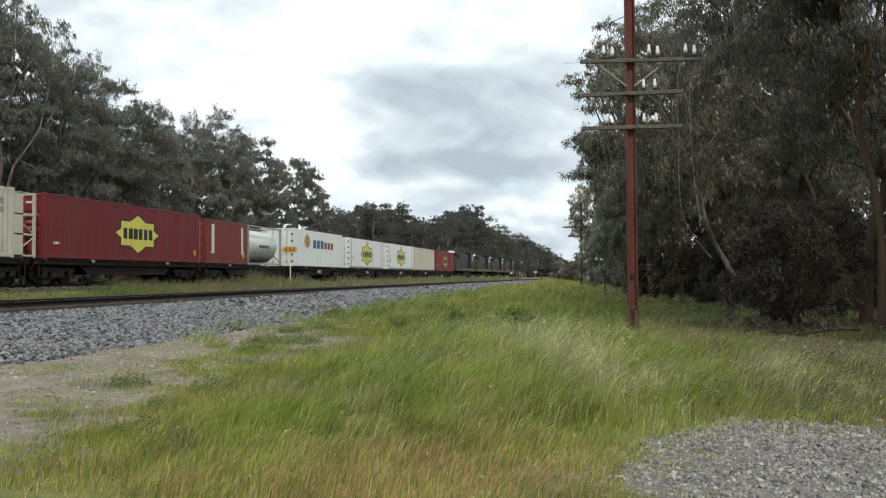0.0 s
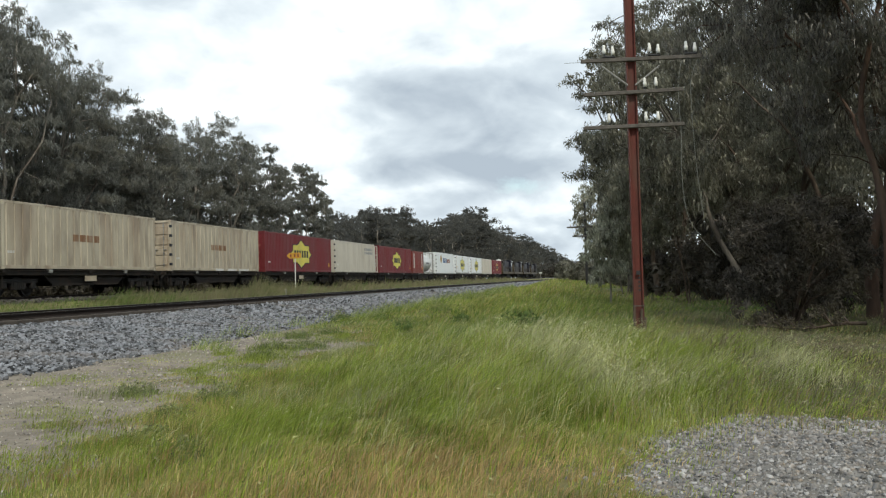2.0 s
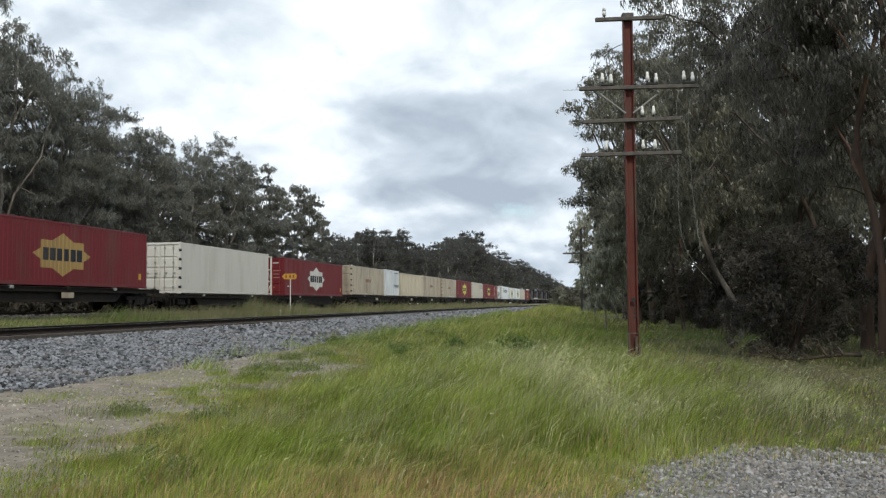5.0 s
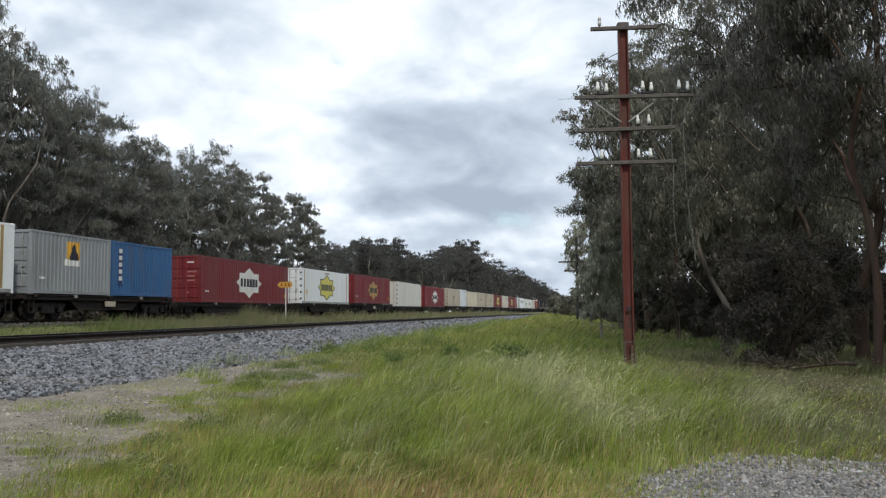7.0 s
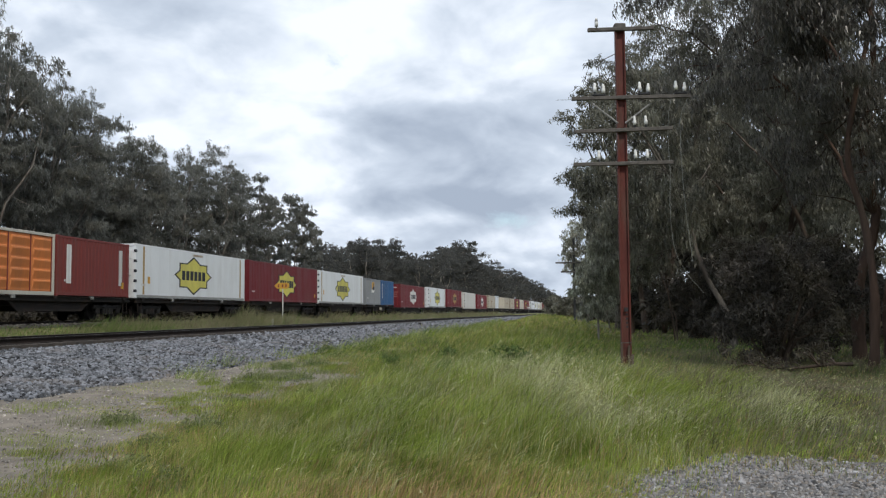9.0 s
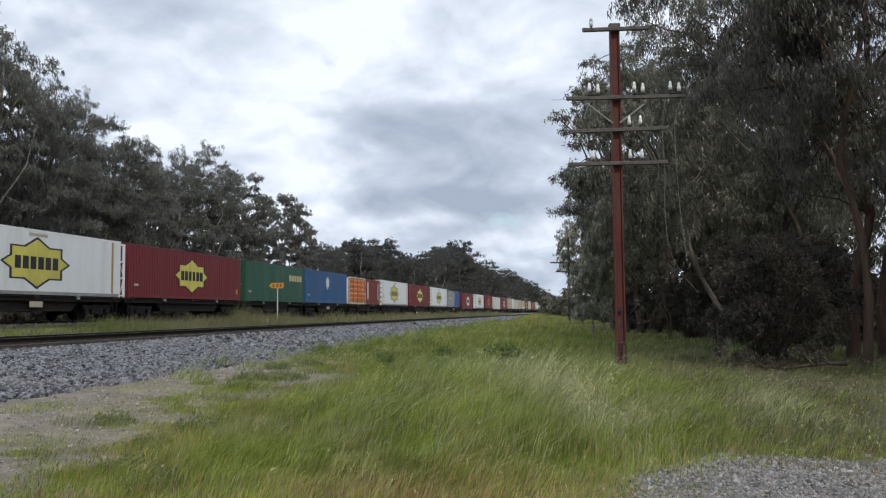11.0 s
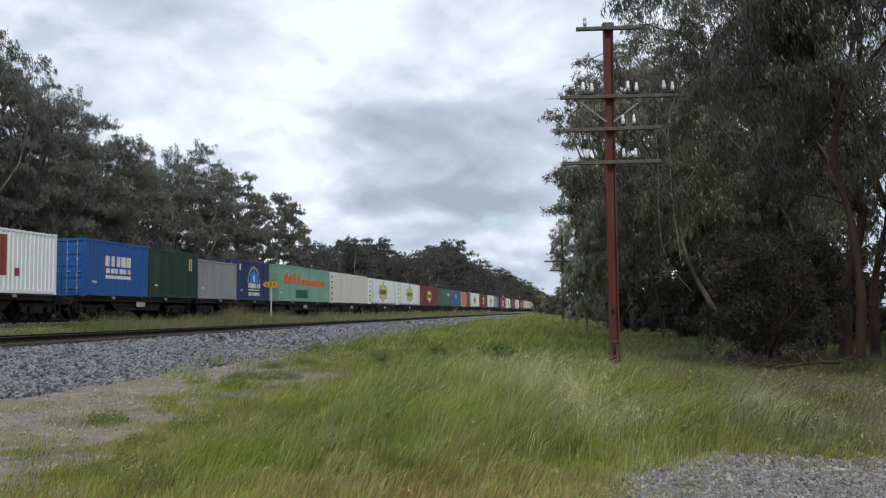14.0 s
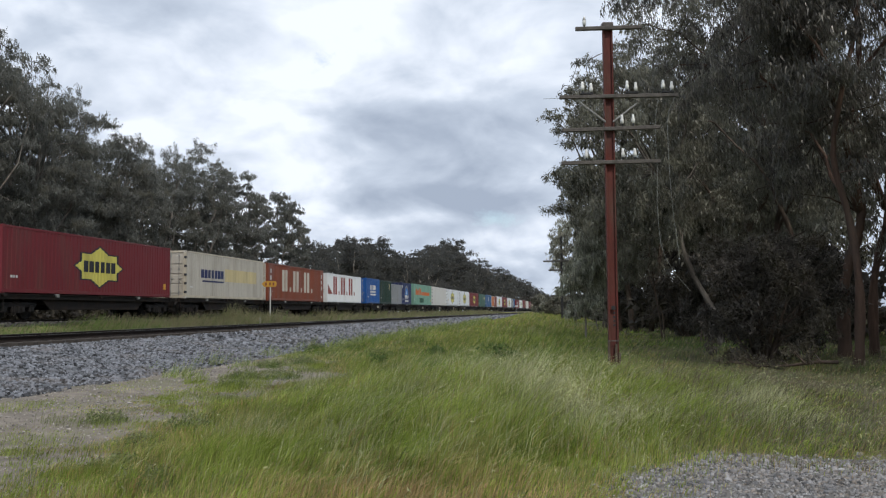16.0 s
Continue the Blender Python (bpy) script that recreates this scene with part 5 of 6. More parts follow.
for x, y, k in ((3.4, 57.0, 1.0), (10.5, 40.0, 1.2), (7.0, 47.0, 1.3), (5.2, 49.5, 1.2), (8.6, 58.0, 1.7), (9.5, 70.0, 2.0), (-1.0, 140.0, 1.0), (-4.0, 190.0, 1.2)):
    plant(scrub, x, y, 61 * y, k)
sapling = gum_tree(35, 4.7, 1.25, 34, 9000, (0.22, 0.065, True), low=0.2, trunk_r=0.05, stems=1, clump=0.5, limbs_each=3, egg=True, label="slim young gum tree with pale drooping leaves", leaf_mat="leaf_sunlit", bark="palebark", name="sapling", sides=5)
settle(sapling, -0.1, 38.6)
young = gum_tree(32, 8.4, 2.3, 34, 11000, (0.21, 0.07, True), low=0.25, trunk_r=0.08, stems=2, clump=0.8, label="half-grown gum tree at the wood's edge", leaf_mat="leaf_pale", sides=5, sprays=18, egg=True)
settle(young, 0.4, 90.0)
plant(young, -0.9, 92.0, 110, 1.4)
plant(young, 1.0, 64.0, 30, 0.85)
plant(young, 1.1, 58.0, 160, 0.75)



def fallen_branch(x, y, turn, seed):
    """A broken branch with dry leaves on the ground."""
    rng = np.random.default_rng(seed)
    t = thing("fallen_branch", x, y, float(ground_z(x, y)), "fallen dead branch with dry pale leaves in the grass", "branch", rz=turn)
    s, twigs = Shape(), []
    pts = [Vector((0.35 * k, 0.08 * math.sin(1.3 * k), 0.12 + 0.07 * math.sin(0.9 * k + 1))) for k in range(7)]
    s.path(pts, [0.045 - 0.005 * k for k in range(7)], 6)
    cen = []
    for k in range(1, 7):
        for d in (-1, 1):
            e = pts[k] + Vector((0.3, d * rng.uniform(0.3, 0.7), rng.uniform(0.0, 0.35)))
            twigs.append(Shape().path([pts[k], pts[k].lerp(e, 0.6) + Vector((0, 0, 0.05)), e], [0.02, 0.012, 0.006], 4))
            cen.append(np.array(e))
    part("branch", s, M["darkbark"], t, smooth=True)
    for w in twigs:
        part("twig", w, M["darkbark"], t)
    v, f = leaves(rng, np.array(cen), np.full(len(cen), 0.22), 900, 0.12, 0.03, True, droop=0.3)
    v[:, 2] = np.maximum(v[:, 2], 0.02)
    part("crown", mesh_np("crown", v, f), M["dry_leaf"], t, "dry leaves")


M["dry_leaf"] = foliage("dry_grey_brown_leaves", (0.11, 0.095, 0.07), island=0.6)
fallen_branch(5.5, 21.6, 165, 62)

# the wood behind the train
ROUND = dict(sprays=30, fine=0.22, dome=0.6, droop=0.68, flat=0.9, egg=True)
far_a = gum_tree(41, 17.6, 4.3, 84, 46000, (0.30, 0.060, True), low=0.12, trunk_r=0.26, stems=2, clump=1.4, leaf_mat="leaf_far", label="tall dull green gum tree behind the railway", sides=5, top=0.45, **ROUND)
settle(far_a, -38.5, 60.2)
far_b = gum_tree(42, 17.6, 4.4, 74, 41000, (0.30, 0.060, True), low=0.16, trunk_r=0.24, stems=3, clump=1.4, leaf_mat="leaf_far", label="rounded dull green gum tree behind the railway", sides=5, top=0.6, **ROUND)
settle(far_b, -38.0, 85.0, 40)
far_e = gum_tree(44, 16.6, 4.2, 54, 31000, (0.30, 0.062, True), low=0.25, trunk_r=0.2, stems=2, clump=1.05, leaf_mat="leaf_far", label="airy gum tree with open branches behind the railway", sides=5, top=0.5, **ROUND)
settle(far_e, -38.0, 108.5, 10)
far_c = gum_tree(43, 16, 4.8, 52, 9500, (0.32, 0.19, True), low=0.08, trunk_r=0.26, stems=2, clump=1.6, leaf_mat="leaf_dist", label="distant dull green gum tree beside the line", sides=3, top=0.5, **ROUND)
settle(far_c, -38.0, 206, 80)
far_d = gum_tree(45, 16, 5.4, 50, 2200, (0.66, 0.42, True), low=0.05, trunk_r=0.2, stems=2, clump=1.7, leaf_mat="leaf_dist", label="dull green gum tree deep in the wood", sides=3, top=0.5, **ROUND)
settle(far_d, -47.0, 36, 15)
far_u = gum_tree(46, 16, 5.6, 66, 17000, (0.30, 0.17, True), low=0.42, trunk_r=0.22, stems=2, clump=1.5, leaf_mat="leaf_dist", label="tall gum tree with a domed crown on the skyline", sides=4, sprays=26, fine=0.26, dome=0.7, droop=0.4, flat=0.7, egg=True)
settle(far_u, -40.0, 262.0)
for x, y, h, wide, turn in ((-39.5, 152, 14.4, 0.95, 60), (-40.5, 171, 16.0, 0.95, 130), (-42, 272, 24.0, 1.0, 250), (-41, 338, 19.8, 1.0, 20), (-42, 478, 20.4, 1.3, 100)):
    plant(far_u, x, y, turn, h / 16.4, wide=wide)
far_u.scale = (1.2, 1.2, 1.28)
for k, (y, h, wide) in enumerate(((43.5, 20.2, 1.1), (50.5, 20.0, 1.0), (55.3, 18.2, 0.85), (64.6, 16.9, 1.0), (69.6, 15.5, 1.0), (75.3, 14.6, 1.05))):
    plant(far_b if k % 2 else far_a, -38.0 - 1.0 * (k % 2), y, 67 * k + 20, h / 16.4, wide=wide)
for y, h, turn, wide in ((79.5, 14.6, 200, 0.8), (93.2, 16.4, 75, 1.0), (100.5, 14.2, 150, 1.0), (113.8, 15.2, 290, 0.75), (90.0, 13.0, 20, 1.1)):
    plant(far_b if y in (79.5, 90.0) else far_e, -38.0, y, turn, h / 15.8, wide=wide)
for k, (y, h) in enumerate(((121, 9.0), (128, 11.0), (136, 12.2), (147, 12.6), (158, 13.2), (172, 13.2), (191, 13.4), (226, 18.0), (241, 19.0), (258, 19.2), (275, 19.8), (293, 20.4),
                            (313, 19.4), (335, 19.0), (360, 18.6), (388, 19.4), (420, 18.6), (455, 19.2), (495, 19.6), (540, 19.2), (590, 18.0), (640, 17.5), (700, 16.5), (770, 15.5))):
    plant(far_c if y < 340 else far_d, -38.0 - 1.5 * (k % 3), y, 53 * k, h / 15.4, wide=1.05 + 0.0009 * (y - 120))
rng_wood = np.random.default_rng(9)
for k in range(34):
    y = 38 + k * 7.5 + 0.12 * k * k
    plant(far_d, -46 - rng_wood.uniform(0, 7), y, 71 * k, rng_wood.uniform(0.92, 1.08) * (0.62 if 105 < y < 160 else 1), wide=1.0 + 0.012 * k)
for k in range(15):
    plant(scrub, -41.5 - 1.5 * (k % 2), 40 + 5.6 * k, 83 * k, 2.3 if k < 12 else 1.8)
# low scrub row added behind the far track to darken gaps under wagons
for k in range(26):
    plant(scrub, -30.6 - 0.8 * (k % 2), 14 + 4.0 * k, 57 * k, 0.72)
for k in range(22):
    plant(scrub, -50 + 2.6 * k, 520 + 9.0 * (k % 5), 31 * k, 3.0)
for k in range(16):
    plant(scrub, -34.0 - rng_wood.uniform(0, 2.5), 22 + k * 8.5 + rng_wood.uniform(-2, 2), 40 * k, rng_wood.uniform(1.1, 1.7))
for k in range(7):
    plant(far_d, 3.0 + rng_wood.uniform(0, 5) - 0.012 * k * 30, 105 + 32 * k, 47 * k, rng_wood.uniform(0.55, 0.8), wide=1.0)
for k in range(12):
    plant(far_d, -40 + 5.0 * k, 760 + 12 * (k % 3), 47 * k, 1.02 - 0.045 * k, wide=1.3)


# ---- grass, weeds, stones ----
def blades(rng, x, y, h, width, wind, z=None, plain=False):
    """Grass blades bent by the wind, of three triangles each or, where plain, of one: vertices and faces."""
    n = len(x)
    z = ground_z(x, y) - 0.02 if z is None else z
    a = rng.uniform(0, 6.28, n)
    side = np.stack([np.cos(a), np.sin(a), np.zeros(n)], 1) * (width / 2)[:, None]
    g = gust(x, y)
    bend = rng.normal(0, 0.26, (n, 2)) * h[:, None] + np.asarray(wind)[None, :] * h[:, None] * (rng.uniform(0.5, 1.2, n) * (0.35 + 1.75 * g))[:, None]
    root = np.stack([x, y, z], 1)
    mid = root + np.stack([bend[:, 0] * 0.3, bend[:, 1] * 0.3, h * 0.6], 1)
    tip = root + np.stack([bend[:, 0], bend[:, 1], h * rng.uniform(0.85, 1.0, n) * (1.02 - 0.24 * g)], 1)
    if plain:
        return np.stack([root - side, root + side, tip], 1).reshape(-1, 3), np.arange(3 * n).reshape(-1, 3)
    v = np.stack([root - side, root + side, mid + side * 0.8, mid - side * 0.8, tip], 1).reshape(-1, 3)
    i = 5 * np.arange(n)[:, None]
    f = np.concatenate([i + [0, 1, 2], i + [0, 2, 3], i + [3, 2, 4]], 1).reshape(-1, 3)
    return v, f


def join(*parts):
    vs, fs, n = [], [], 0
    for v, f in parts:
        vs.append(v)
        fs.append(f + n)
        n += len(v)
    return np.concatenate(vs), np.concatenate(fs)


def lush(x, y):
    """How tall and green the grass stands: a long mound of it in the middle of the verge, lower behind its crest."""
    across = np.exp(-(((x + 1.35 + 0.05 * (y - 9)) / 3.1) ** 2) ** 1.3)
    along = np.interp(y, [5, 8, 10.5, 14, 16.2, 17.6, 24, 40], [0.30, 0.55, 0.95, 1.15, 1.1, 0.62, 0.60, 0.75])
    return across * along


def gust(x, y):
    """Where the wind lays the grass over, 0 to 1, in patches of a few metres."""
    g = np.sin(0.85 * x + 0.55 * y + 1.2 * np.sin(0.6 * y)) * np.sin(0.75 * y - 0.5 * x + 0.9 * np.sin(0.8 * x) + 1.1)
    return 0.5 + 0.5 * g


def seed_band(x, y):
    """A pale seeding stretch across the mound, which also paints its sheen."""
    return np.exp(-((x + 0.45 + 0.334 * (y - 12)) / 0.6) ** 2 - ((y - 12.3) / 3.0) ** 2)


def scatter(rng, n, x0, x1, y0, y1, keep):
    x, y = rng.uniform(x0, x1, n), rng.uniform(y0, y1, n)
    k = keep(x, y)
    return x[k], y[k]


WIND = (0.46, -0.06)


def verge(x, y):
    g = in_gravel(x, y)
    ok = ((g > 1.0) | ((g > 0.4) & (RNG.uniform(0, 1, len(x)) < 0.75 * np.maximum(g - 0.38, 0) ** 1.3))) & (x > -9.2) & (np.abs(x + 2.0) < 0.66 * np.maximum(y, 14 - y) + 2.5)
    bare = in_bare(x, y)
    bare = np.where(bare < 0, bare * np.interp(y, [6, 9, 13], [2.6, 1.6, 1.0]), bare)
    return ok & (RNG.uniform(0, 1, len(x)) < np.where(y < 27, np.clip(0.74 - (bare + 0.3) * 0.32, 0.27, 1) * np.where(bare > -2.4, 0.35 + 1.1 * (np.sin(2.1 * x + 1.3 * np.sin(1.7 * y)) * np.sin(1.9 * y + x) > -0.1), 1), 1.0))


def build_grass():
    rng = np.random.default_rng(77)
    green, deep, dry, seed, straw, russet, stalk = [], [], [], [], [], [], []
    for n, y0, y1, wd, x0, x1 in ((26000, -6, 6.2, 0.011, -9, 8), (115000, 6.2, 12, 0.0062, -7.5, 5.5), (110000, 12, 17.5, 0.0085, -9, 7), (120000, 17.5, 26, 0.011, -9, 9), (85000, 26, 45, 0.024, -9.2, 16), (50000, 45, 120, 0.055, -9.2, 14), (16000, 120, 300, 0.14, -9.2, 8)):
        x, y = scatter(rng, n, x0, x1, y0, y1, verge)
        lu = lush(x, y)
        patch = 0.5 + 0.5 * np.sin(1.3 * x + 0.7 * y) * np.sin(0.9 * y - 0.6 * x + 2)
        clumpy = 0.72 + 0.28 * np.sin(5.1 * x + 2.2 * np.sin(2.3 * y)) * np.sin(4.3 * y + 1.7 * np.sin(3.1 * x))
        h = (0.15 + 0.47 * lu + 0.10 * patch) * clumpy * rng.uniform(0.55, 1.25, len(x))
        near_bare = np.clip(0.38 - (in_bare(x, y) + 0.4) / 3.2, 0.30, 1)
        h = h * np.where(y < 26, near_bare, 1.0) * np.clip(in_gravel(x, y) - 0.55, 0.35, 1)
        burnt = np.clip(1.35 - np.hypot((x + 1.4) / 2.1, (y - 6.8) / 1.5), 0, 1)
        h = h * (1 - 0.15 * burnt)
        h = h * (1 - 0.55 * np.exp(-((x - 0.55) / 0.6) ** 2 - ((y - 21.3) / 1.5) ** 2))
        brown = burnt + 0.22 + 0.5 * np.clip((x - 0.4 + 0.6 * np.sin(0.9 * y)) / 2.6, 0, 1) * (y < 30) + 0.15 * (1 - lu) + 0.25 * np.clip((y - 32) / 20, 0, 1)
        u = rng.uniform(0, 1, len(x))
        thin = (in_bare(x, y) > -2.6) & (y < 26)
        is_dry = u < brown * 0.60 + 0.22 * thin
        # extra pale blades where grass is laid over, for the sheen there
        is_seed = (~is_dry) & (rng.uniform(0, 1, len(x)) < 0.03 + 0.12 * gust(x, y) * lu + 0.62 * seed_band(x, y))
        is_russet = is_dry & (rng.uniform(0, 1, len(x)) < 0.08 + 0.8 * burnt + 0.12 * (x > 0.5))
        # dry stalks, made thicker to the right to imitate the trees' shade
        is_stalk = is_dry & ~is_russet & (rng.uniform(0, 1, len(x)) < 0.8 * np.clip((x - 0.2 + 0.5 * np.sin(1.3 * y)) / 2.4, 0, 1))
        is_dry = is_dry & ~is_russet & ~is_stalk
        rest = ~(is_dry | is_seed | is_russet | is_stalk)
        # more dark green behind the crest and to the right, painting tree shade
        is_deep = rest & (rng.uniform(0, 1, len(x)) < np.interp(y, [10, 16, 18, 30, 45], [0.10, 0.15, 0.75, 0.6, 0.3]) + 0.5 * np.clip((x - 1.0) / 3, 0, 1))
        rest = rest & ~is_deep
        w = np.full(len(x), wd) * rng.uniform(0.7, 1.3, len(x))
        heads = (is_seed | is_stalk) & (y < 24) & (rng.uniform(0, 1, len(x)) < 0.10 + 0.75 * seed_band(x, y))
        hx, hy, hh = x[heads], y[heads], h[heads] * 1.15
        cen = np.stack([hx + WIND[0] * hh * 0.5, hy, ground_z(hx, hy) + hh * 0.85], 1)
        if len(cen):
            seed.append(leaves(rng, cen, np.full(len(cen), 0.06), int(len(cen) * 1.3), 0.05, 0.9 * wd + 0.006, True, droop=0.3, sprays=3))
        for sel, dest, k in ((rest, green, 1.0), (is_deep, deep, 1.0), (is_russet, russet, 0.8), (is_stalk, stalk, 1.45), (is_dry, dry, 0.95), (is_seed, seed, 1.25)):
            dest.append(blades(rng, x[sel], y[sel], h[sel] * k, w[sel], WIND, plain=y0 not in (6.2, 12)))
    # tall rough grass between the tracks
    for n, y0, y1, wd in ((15000, 18, 60, 0.026), (10000, 60, 200, 0.06)):
        x, y = rng.uniform(-21.6, -18.2, n), rng.uniform(y0, y1, n)
        tall = np.clip(0.5 + 0.5 * np.sin(0.55 * y + 1.0) * np.sin(0.21 * y), 0.42, 1) * np.clip((y - 33) / 6, 0.15, 1)
        h = (0.12 + 0.92 * tall) * rng.uniform(0.45, 1.3, n)
        k = rng.uniform(0, 1, n) < np.where(y < 38, 0.35, 0.82)
        deep.append(blades(rng, x[~k], y[~k], h[~k], np.full((~k).sum(), wd), WIND, plain=True))
        straw.append(blades(rng, x[k], y[k], h[k] * 1.1, np.full(k.sum(), wd), WIND, plain=True))
    # rough clumps that lean over the ballast's foot
    n = 16000
    x, y = -8.9 + 0.55 * rng.normal(size=n), 18 + 62 * rng.uniform(0, 1, n) ** 1.3
    spot = np.sin(1.1 * y + 1.4 * np.sin(0.37 * y)) * np.sin(2.3 * x + 0.8 * y) + 0.35 * np.clip((y - 24) / 10, -0.6, 1.6)
    k = (spot > 0.15) & (x > -10.3)
    x, y, spot = x[k], y[k], spot[k]
    h = np.clip(0.18 + 0.42 * spot, 0.15, 0.75) * rng.uniform(0.5, 1.25, len(x))
    k = rng.uniform(0, 1, len(x))
    for lo, hi, dest in ((0, 0.45, deep), (0.45, 0.75, green), (0.75, 1.01, seed)):
        q = (k >= lo) & (k < hi)
        dest.append(blades(rng, x[q], y[q], h[q], 0.009 + 0.0005 * (y[q] - 18), WIND, plain=True))
    for name, lst, mat, lab in (("green_grass", green, "grass", "long fresh green grass bent by the wind"),
                                ("deep_grass", deep, "deep", "darker green grass behind the mound, tree shade put into its colour"),
                                ("dry_grass", dry, "dry", "straw-coloured dry grass among the green"),
                                ("russet_grass", russet, "russet", "russet dead grass lying among the green"),
                                ("weed_stalks", stalk, "stalk", "grey-brown dry weed stalks, thicker in place of shade near the trees"),
                                ("straw_grass", straw, "straw", "tall bleached grass between the two tracks"),
                                ("seeding_grass", seed, "seed", "pale seeding grass stalks over the verge, also painting the grass's sheen")):
        solid(name, mesh_np(name, *join(*lst)), M[mat], lab, "grass", kind="stuff")


build_grass()
TUFTS = []


def tuft(seed, mat, label):
    """A tuft of long grass of its own, which sways."""
    rng = np.random.default_rng(seed)
    n = 420
    r, a = 0.55 * np.sqrt(rng.uniform(0, 1, n)), rng.uniform(0, 6.28, n)
    x, y = r * np.cos(a), r * np.sin(a)
    h = rng.uniform(0.36, 0.66, n) * (1 - 0.45 * (r / 0.55) ** 2)
    v, f = blades(rng, x, y, h, rng.uniform(0.004, 0.008, n), WIND, z=np.full(n, -0.06))
    t = thing("grass_tuft", 0, 0, 0, label, "grass tuft", "swaying grass tufts")
    part("foliage", mesh_np("foliage", v, f), M[mat], t)
    return t


def build_tufts():
    kinds = [tuft(101, "grass", "long green grass tuft swaying in the wind"), tuft(102, "seed", "pale seeding grass tuft swaying in the wind"),
             tuft(103, "grass", "long green grass tuft swaying in the wind")]
    rng = np.random.default_rng(33)
    spots = []
    while len(spots) < 54:
        x, y = rng.uniform(-4.8, 2.8), rng.uniform(8.2, 20)
        if float(in_gravel(np.array([x]), np.array([y]))[0]) < 1.25 or abs(x + 1.2) > 0.36 * y - 0.4 or in_bare(np.array([x]), np.array([y]))[0] > -1.2:
            continue
        spots.append((x, y))
    for k, (x, y) in enumerate(spots):
        z, turn = float(ground_z(x, y)), rng.uniform(-25, 25)
        t = kinds[k % 3]
        t = copy_thing(t, pose(x, y, z, 0, 0, turn)) if k >= 3 else t
        TUFTS.append((t, x, y, z, turn))


build_tufts()


def weeds():
    """Low leafy weeds on the bare strip and in the grass."""
    rng = np.random.default_rng(55)
    spots = [(rng.uniform(-1.0, 3.2) - 5.9 - 0.09 * (q - 12), q) for q in rng.uniform(7, 22, 70)] + [(-6.4, 13.2), (-5.2, 15.2), (-5.9, 16.4), (-8.2, 12.6), (-7.6, 17.0), (-6.9, 19.4), (-6.2, 21.6), (-3.0, 25.0), (-3.1, 33.0), (-3.4, 32.6), (3.6, 14.5), (4.6, 12.4), (-5.0, 11.0)]
    for k, (x, y) in enumerate(spots):
        m = int(rng.integers(140, 340))
        r, a = rng.uniform(0.15, 0.55) * np.sqrt(rng.uniform(0, 1, m)), rng.uniform(0, 6.28, m)
        lop = rng.uniform(0.6, 1.6)
        bx, by = r * np.cos(a) * lop + 0.06 * rng.normal(size=m), r * np.sin(a) / lop + 0.06 * rng.normal(size=m)
        v, f = blades(rng, bx, by, rng.uniform(0.05, 0.12 + rng.uniform(0.02, 0.16), m), rng.uniform(0.003, 0.007, m), WIND, z=np.full(m, -0.02))
        t = thing("weed", x, y, float(ground_z(x, y)), "low grey-green weed clump on gravelly earth", "weed", "weeds on the verge")
        part("foliage", mesh_np("foliage", v, f), M["grass" if k % 3 else "weed"], t)


weeds()


def rank_weed(x, y, seed, wide, tall):
    """A bushy upright weed of many fine stems with small leaves."""
    rng = np.random.default_rng(seed)
    t = thing("bushy_weed", x, y, float(ground_z(x, y)), "bushy upright grey-green weed at the edge of the bare earth", "weed", "weeds on the verge")
    m = 260
    r, a = wide * np.sqrt(rng.uniform(0, 1, m)), rng.uniform(0, 6.28, m)
    bx, by = r * np.cos(a), r * np.sin(a) * 0.8
    h = tall * rng.uniform(0.45, 1.1, m) * (1 - 0.5 * (r / wide) ** 2)
    part("stalk", mesh_np("stalk", *blades(rng, bx, by, h, rng.uniform(0.003, 0.007, m), WIND, z=np.full(m, -0.02))), M["deep"], t)
    pick = rng.choice(m, 60, replace=False)
    cen = np.stack([bx[pick], by[pick], h[pick] * rng.uniform(0.5, 0.95, 60)], 1)
    part("foliage", mesh_np("foliage", *leaves(rng, cen, np.full(60, 0.06), 420, 0.05, 0.014, True, droop=0.1)), M["weed"], t)


for k, (x, y, wide, tall) in enumerate(((-4.9, 10.8, 0.30, 0.34), (-4.9, 9.6, 0.32, 0.24), (-4.0, 7.9, 0.28, 0.20), (-7.0, 18.0, 0.34, 0.34), (-6.6, 16.4, 0.30, 0.25), (-9.1, 30.0, 0.30, 0.45), (-6.2, 18.0, 0.45, 0.34), (-4.4, 15.3, 0.40, 0.38), (-4.6, 14.1, 0.35, 0.32), (-5.1, 13.8, 0.30, 0.24), (-6.4, 11.5, 0.30, 0.20), (-6.0, 26.0, 0.45, 0.40), (-6.7, 35.4, 0.50, 0.45), (-7.3, 22.9, 0.35, 0.34), (-4.6, 8.4, 0.30, 0.22), (-7.9, 30.0, 0.40, 0.42), (-7.3, 20.4, 0.30, 0.30))):
    rank_weed(x, y, 300 + k, wide, tall)


def dock(x, y, seed, size):
    """A leafy dark green weed with broad upright leaves."""
    rng = np.random.default_rng(seed)
    t = thing("dock_weed", x, y, float(ground_z(x, y)), "dark green broad-leaved weed standing in the grass", "weed", "weeds on the verge")
    cen = np.stack([rng.normal(0, 0.2, 14) * size, rng.normal(0, 0.2, 14) * size, rng.uniform(0.15, 0.62, 14) * size], 1)
    v, f = leaves(rng, cen, np.full(14, 0.14 * size), 420, 0.17 * size, 0.05 * size, droop=-0.3)
    part("foliage", mesh_np("foliage", v, f), M["dock"], t)


M["dock"] = foliage("dark_green_weed_leaves", (0.13, 0.19, 0.06), island=0.5, leafy=0.3)
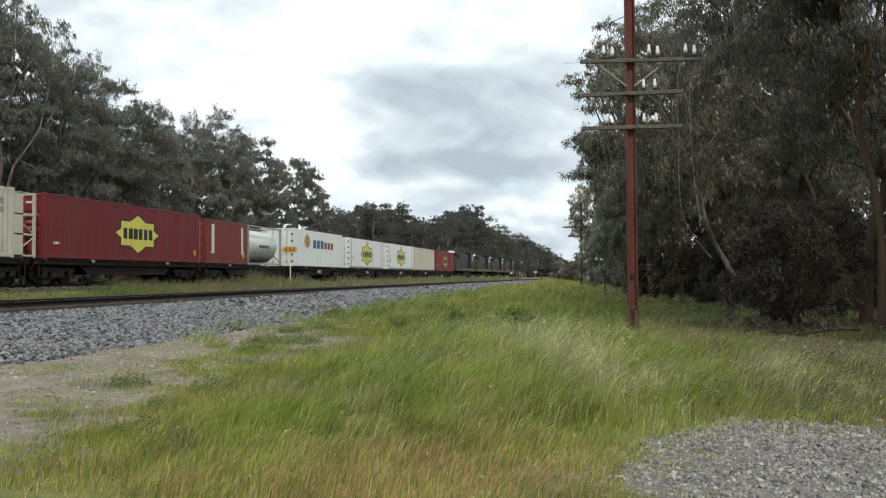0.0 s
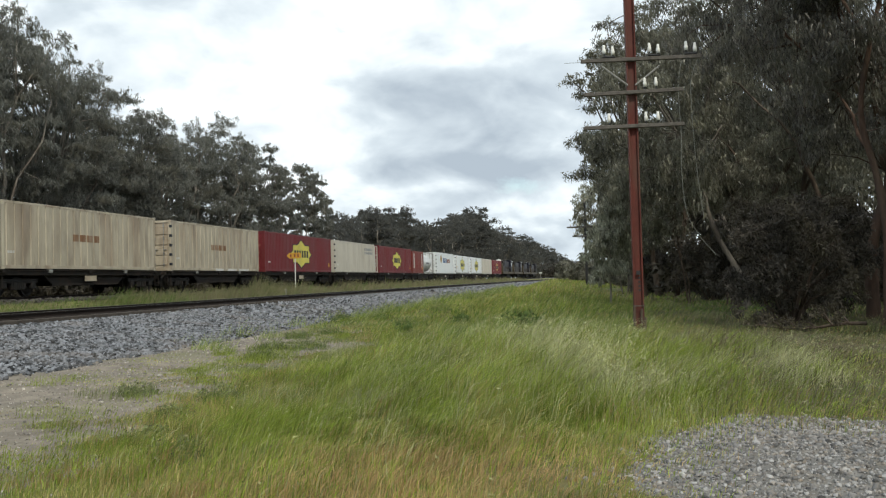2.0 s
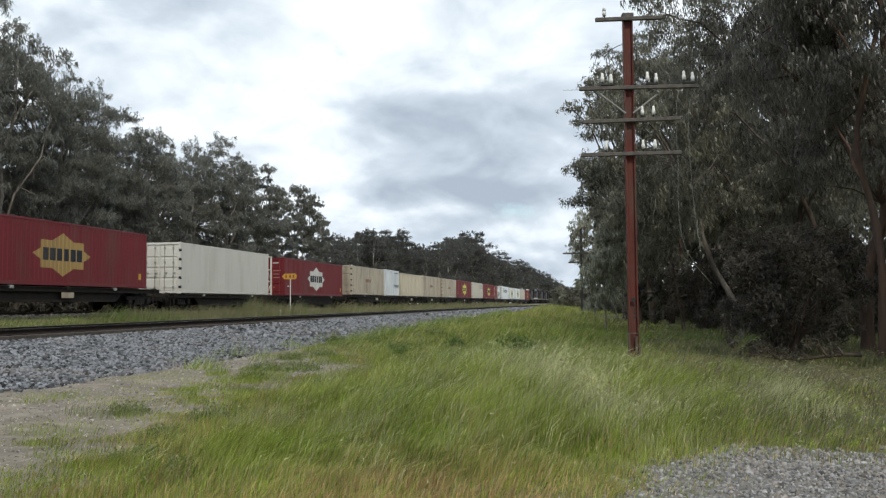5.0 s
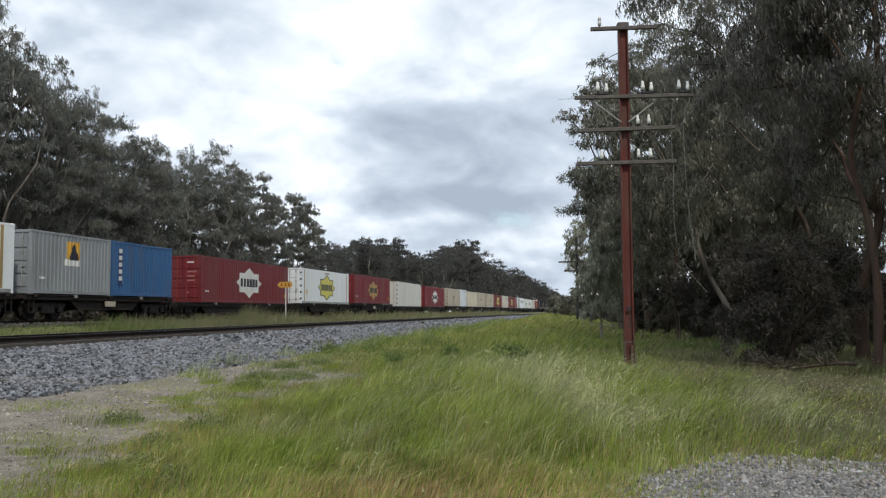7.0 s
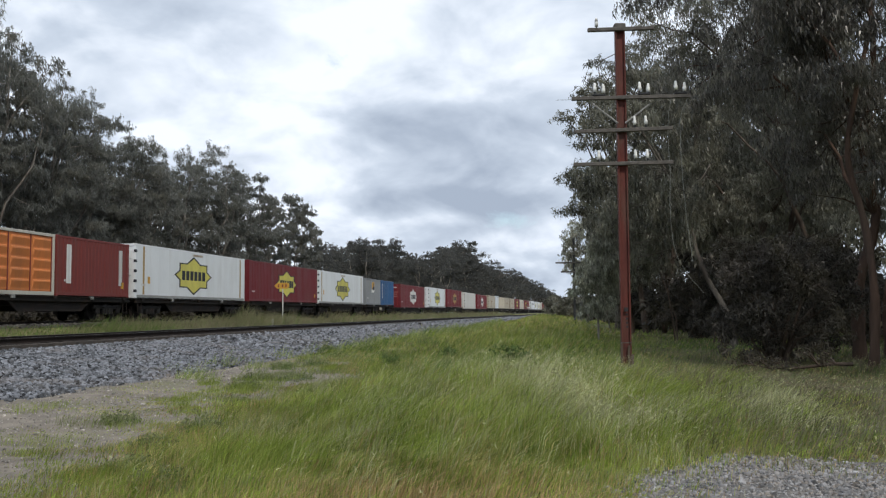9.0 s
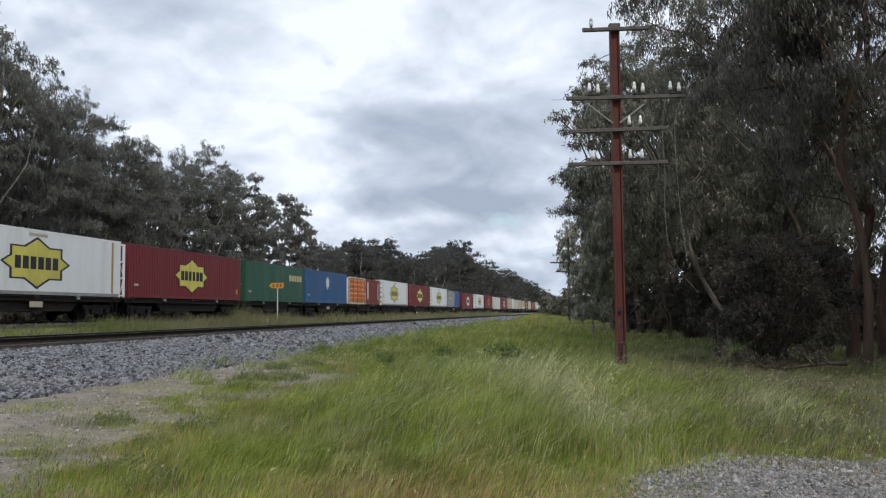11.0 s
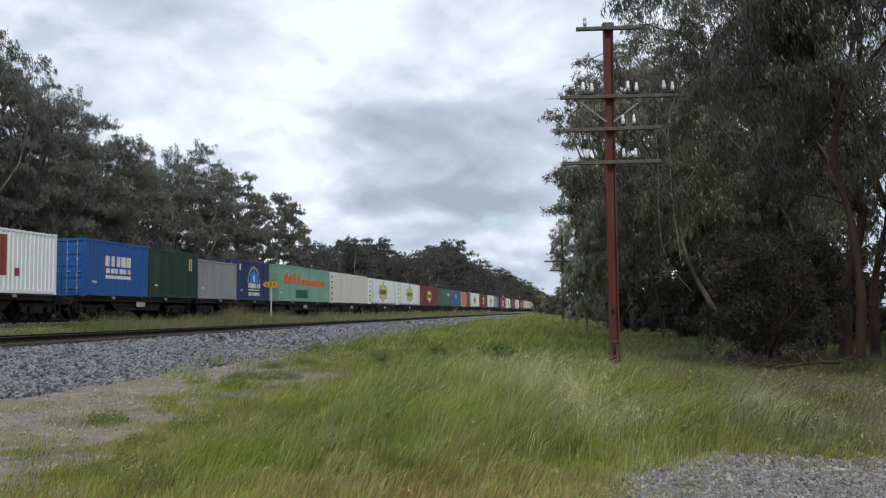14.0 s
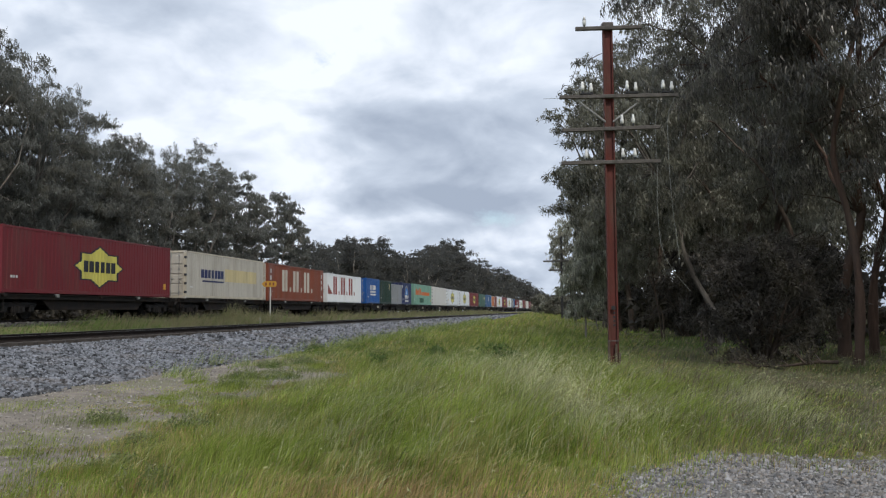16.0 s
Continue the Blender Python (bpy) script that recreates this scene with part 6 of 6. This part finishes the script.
for x, y, k in ((-2.3, 23.7, 0.8), (-1.9, 23.3, 0.6), (-4.4, 26.5, 0.6), (-5.3, 23.0, 0.5)):
    dock(x, y, int(100 * (y + k)), k)


def stones(rng, x, y, size, sink=0.3):
    """Rough broken stones with eight corners each: vertices and faces."""
    n = len(x)
    q = np.array([(a, b, c) for a in (-1, 1) for b in (-1, 1) for c in (-1, 1)], float)
    p = q[None] * (1 + rng.uniform(-0.62, 0.25, (n, 8, 3))) * rng.uniform(0.38, 1.0, (n, 1, 3))
    a, b = rng.uniform(0, 6.28, n), rng.uniform(-0.9, 0.9, n)
    ca, sa, cb, sb = np.cos(a), np.sin(a), np.cos(b), np.sin(b)
    X, Y, Z = p[..., 0], p[..., 1], p[..., 2]
    Y, Z = Y * cb[:, None] - Z * sb[:, None], Y * sb[:, None] + Z * cb[:, None]
    X, Y = X * ca[:, None] - Y * sa[:, None], X * sa[:, None] + Y * ca[:, None]
    s = (size / 2)[:, None]
    v = np.stack([X * s + x[:, None], Y * s + y[:, None], Z * s * 0.8 + (ground_z(x, y) + size * (0.5 - sink))[:, None]], -1).reshape(-1, 3)
    quad = np.array([(0, 1, 3, 2), (4, 6, 7, 5), (0, 4, 5, 1), (2, 3, 7, 6), (1, 5, 7, 3)])
    f = (8 * np.arange(n)[:, None, None] + quad[None]).reshape(-1, 4)
    return v, f


def build_stones():
    rng = np.random.default_rng(8)
    lots = []
    for n, y0, y1, s0, s1 in ((25000, 9, 30, 0.045, 0.105), (7500, 30, 70, 0.09, 0.18), (3500, 70, 170, 0.18, 0.32)):
        x, y = rng.uniform(-14.95, -9.1, n), rng.uniform(y0, y1, n)
        k = x < -9.25 + 0.22 * np.sin(1.9 * y) + rng.normal(0, 0.18, n)
        lots.append(stones(rng, x[k], y[k], rng.uniform(s0, s1, k.sum())))
    x, y = rng.uniform(-17.2, -15.1, 2500), rng.uniform(9, 70, 2500)
    lots.append(stones(rng, x, y, rng.uniform(0.05, 0.10, 2500), 0.6))
    solid("ballast_stones", mesh_np("ballast_stones", *join(*lots)), M["stone"], "angular grey ballast stones heaped beside the rails", "ballast", kind="stuff")
    # stones by the far track, with the train's shade in their dark colour
    x, y = rng.uniform(-22.8, -21.4, 4000), rng.uniform(14, 110, 4000)
    solid("grimy_stones", mesh_np("grimy_stones", *stones(rng, x, y, rng.uniform(0.06, 0.14, 4000))), M["shaded_stone"], "brown ballast stones coloured dark for the shade under the train", "ballast", kind="stuff")
    x, y = scatter(rng, 36000, -0.8, 4.2, 4.8, 10.4, lambda x, y: in_gravel(x, y) < 1.0 + 0.10 * RNG.normal(size=len(x)))
    solid("gravel_stones", mesh_np("gravel_stones", *stones(rng, x, y, rng.gamma(2.2, 0.0066, len(x)) + 0.009, 0.36)), M["gravel"], "heap of loose grey gravel in the grass", "gravel", kind="stuff")
    x, y = scatter(rng, 15000, -9.3, -2.6, 6.4, 24, lambda x, y: in_bare(x, y) > -0.3 - 2.2 * RNG.uniform(0, 1, len(x)) ** 2)
    solid("pebbles", mesh_np("pebbles", *stones(rng, x, y, rng.gamma(2.0, 0.0065, len(x)) + 0.007)), M["ochre_stone"], "scattered pale pebbles on bare earth", "pebbles", kind="stuff")


# brown-grey stone darkened in place of shade beneath the wagons
M["shaded_stone"] = surface("shaded_brown_stone", (0.075, 0.07, 0.064), rough=0.95, var=0.1, island=0.6, own=False)
M["gravel"] = surface("grey_gravel", (0.235, 0.232, 0.232), rough=0.9, var=0.15, scale=2, fine=40, island=0.75, own=False, stain=[((0.34, 0.28, 0.22), 0.7, 14.0), ((0.15, 0.15, 0.16), 0.5, 9.0)])
build_stones()


# ---- what moves ----
def motions():
    """The train runs away along the far track at an even pace; gusts sway the grass."""
    run = Vector((0, SPEED * 16.0, 0))
    for o in MOVING:
        m = o.matrix_basis.copy()
        walk(o, [(0, m), (16, Matrix.Translation(run) @ m)])
    for o, x, y, z, turn in TUFTS:
        rows = []
        for k in range(33):
            t = 0.5 * k
            gust = 5.5 * math.sin(1.9 * t - 0.55 * x - 0.35 * y) + 2.5 * math.sin(4.1 * t - 0.9 * x + 0.4 * y)
            rows.append((t, pose(x, y, z, 0.35 * gust, 5.0 + gust, turn)))
        walk(o, rows)


motions()
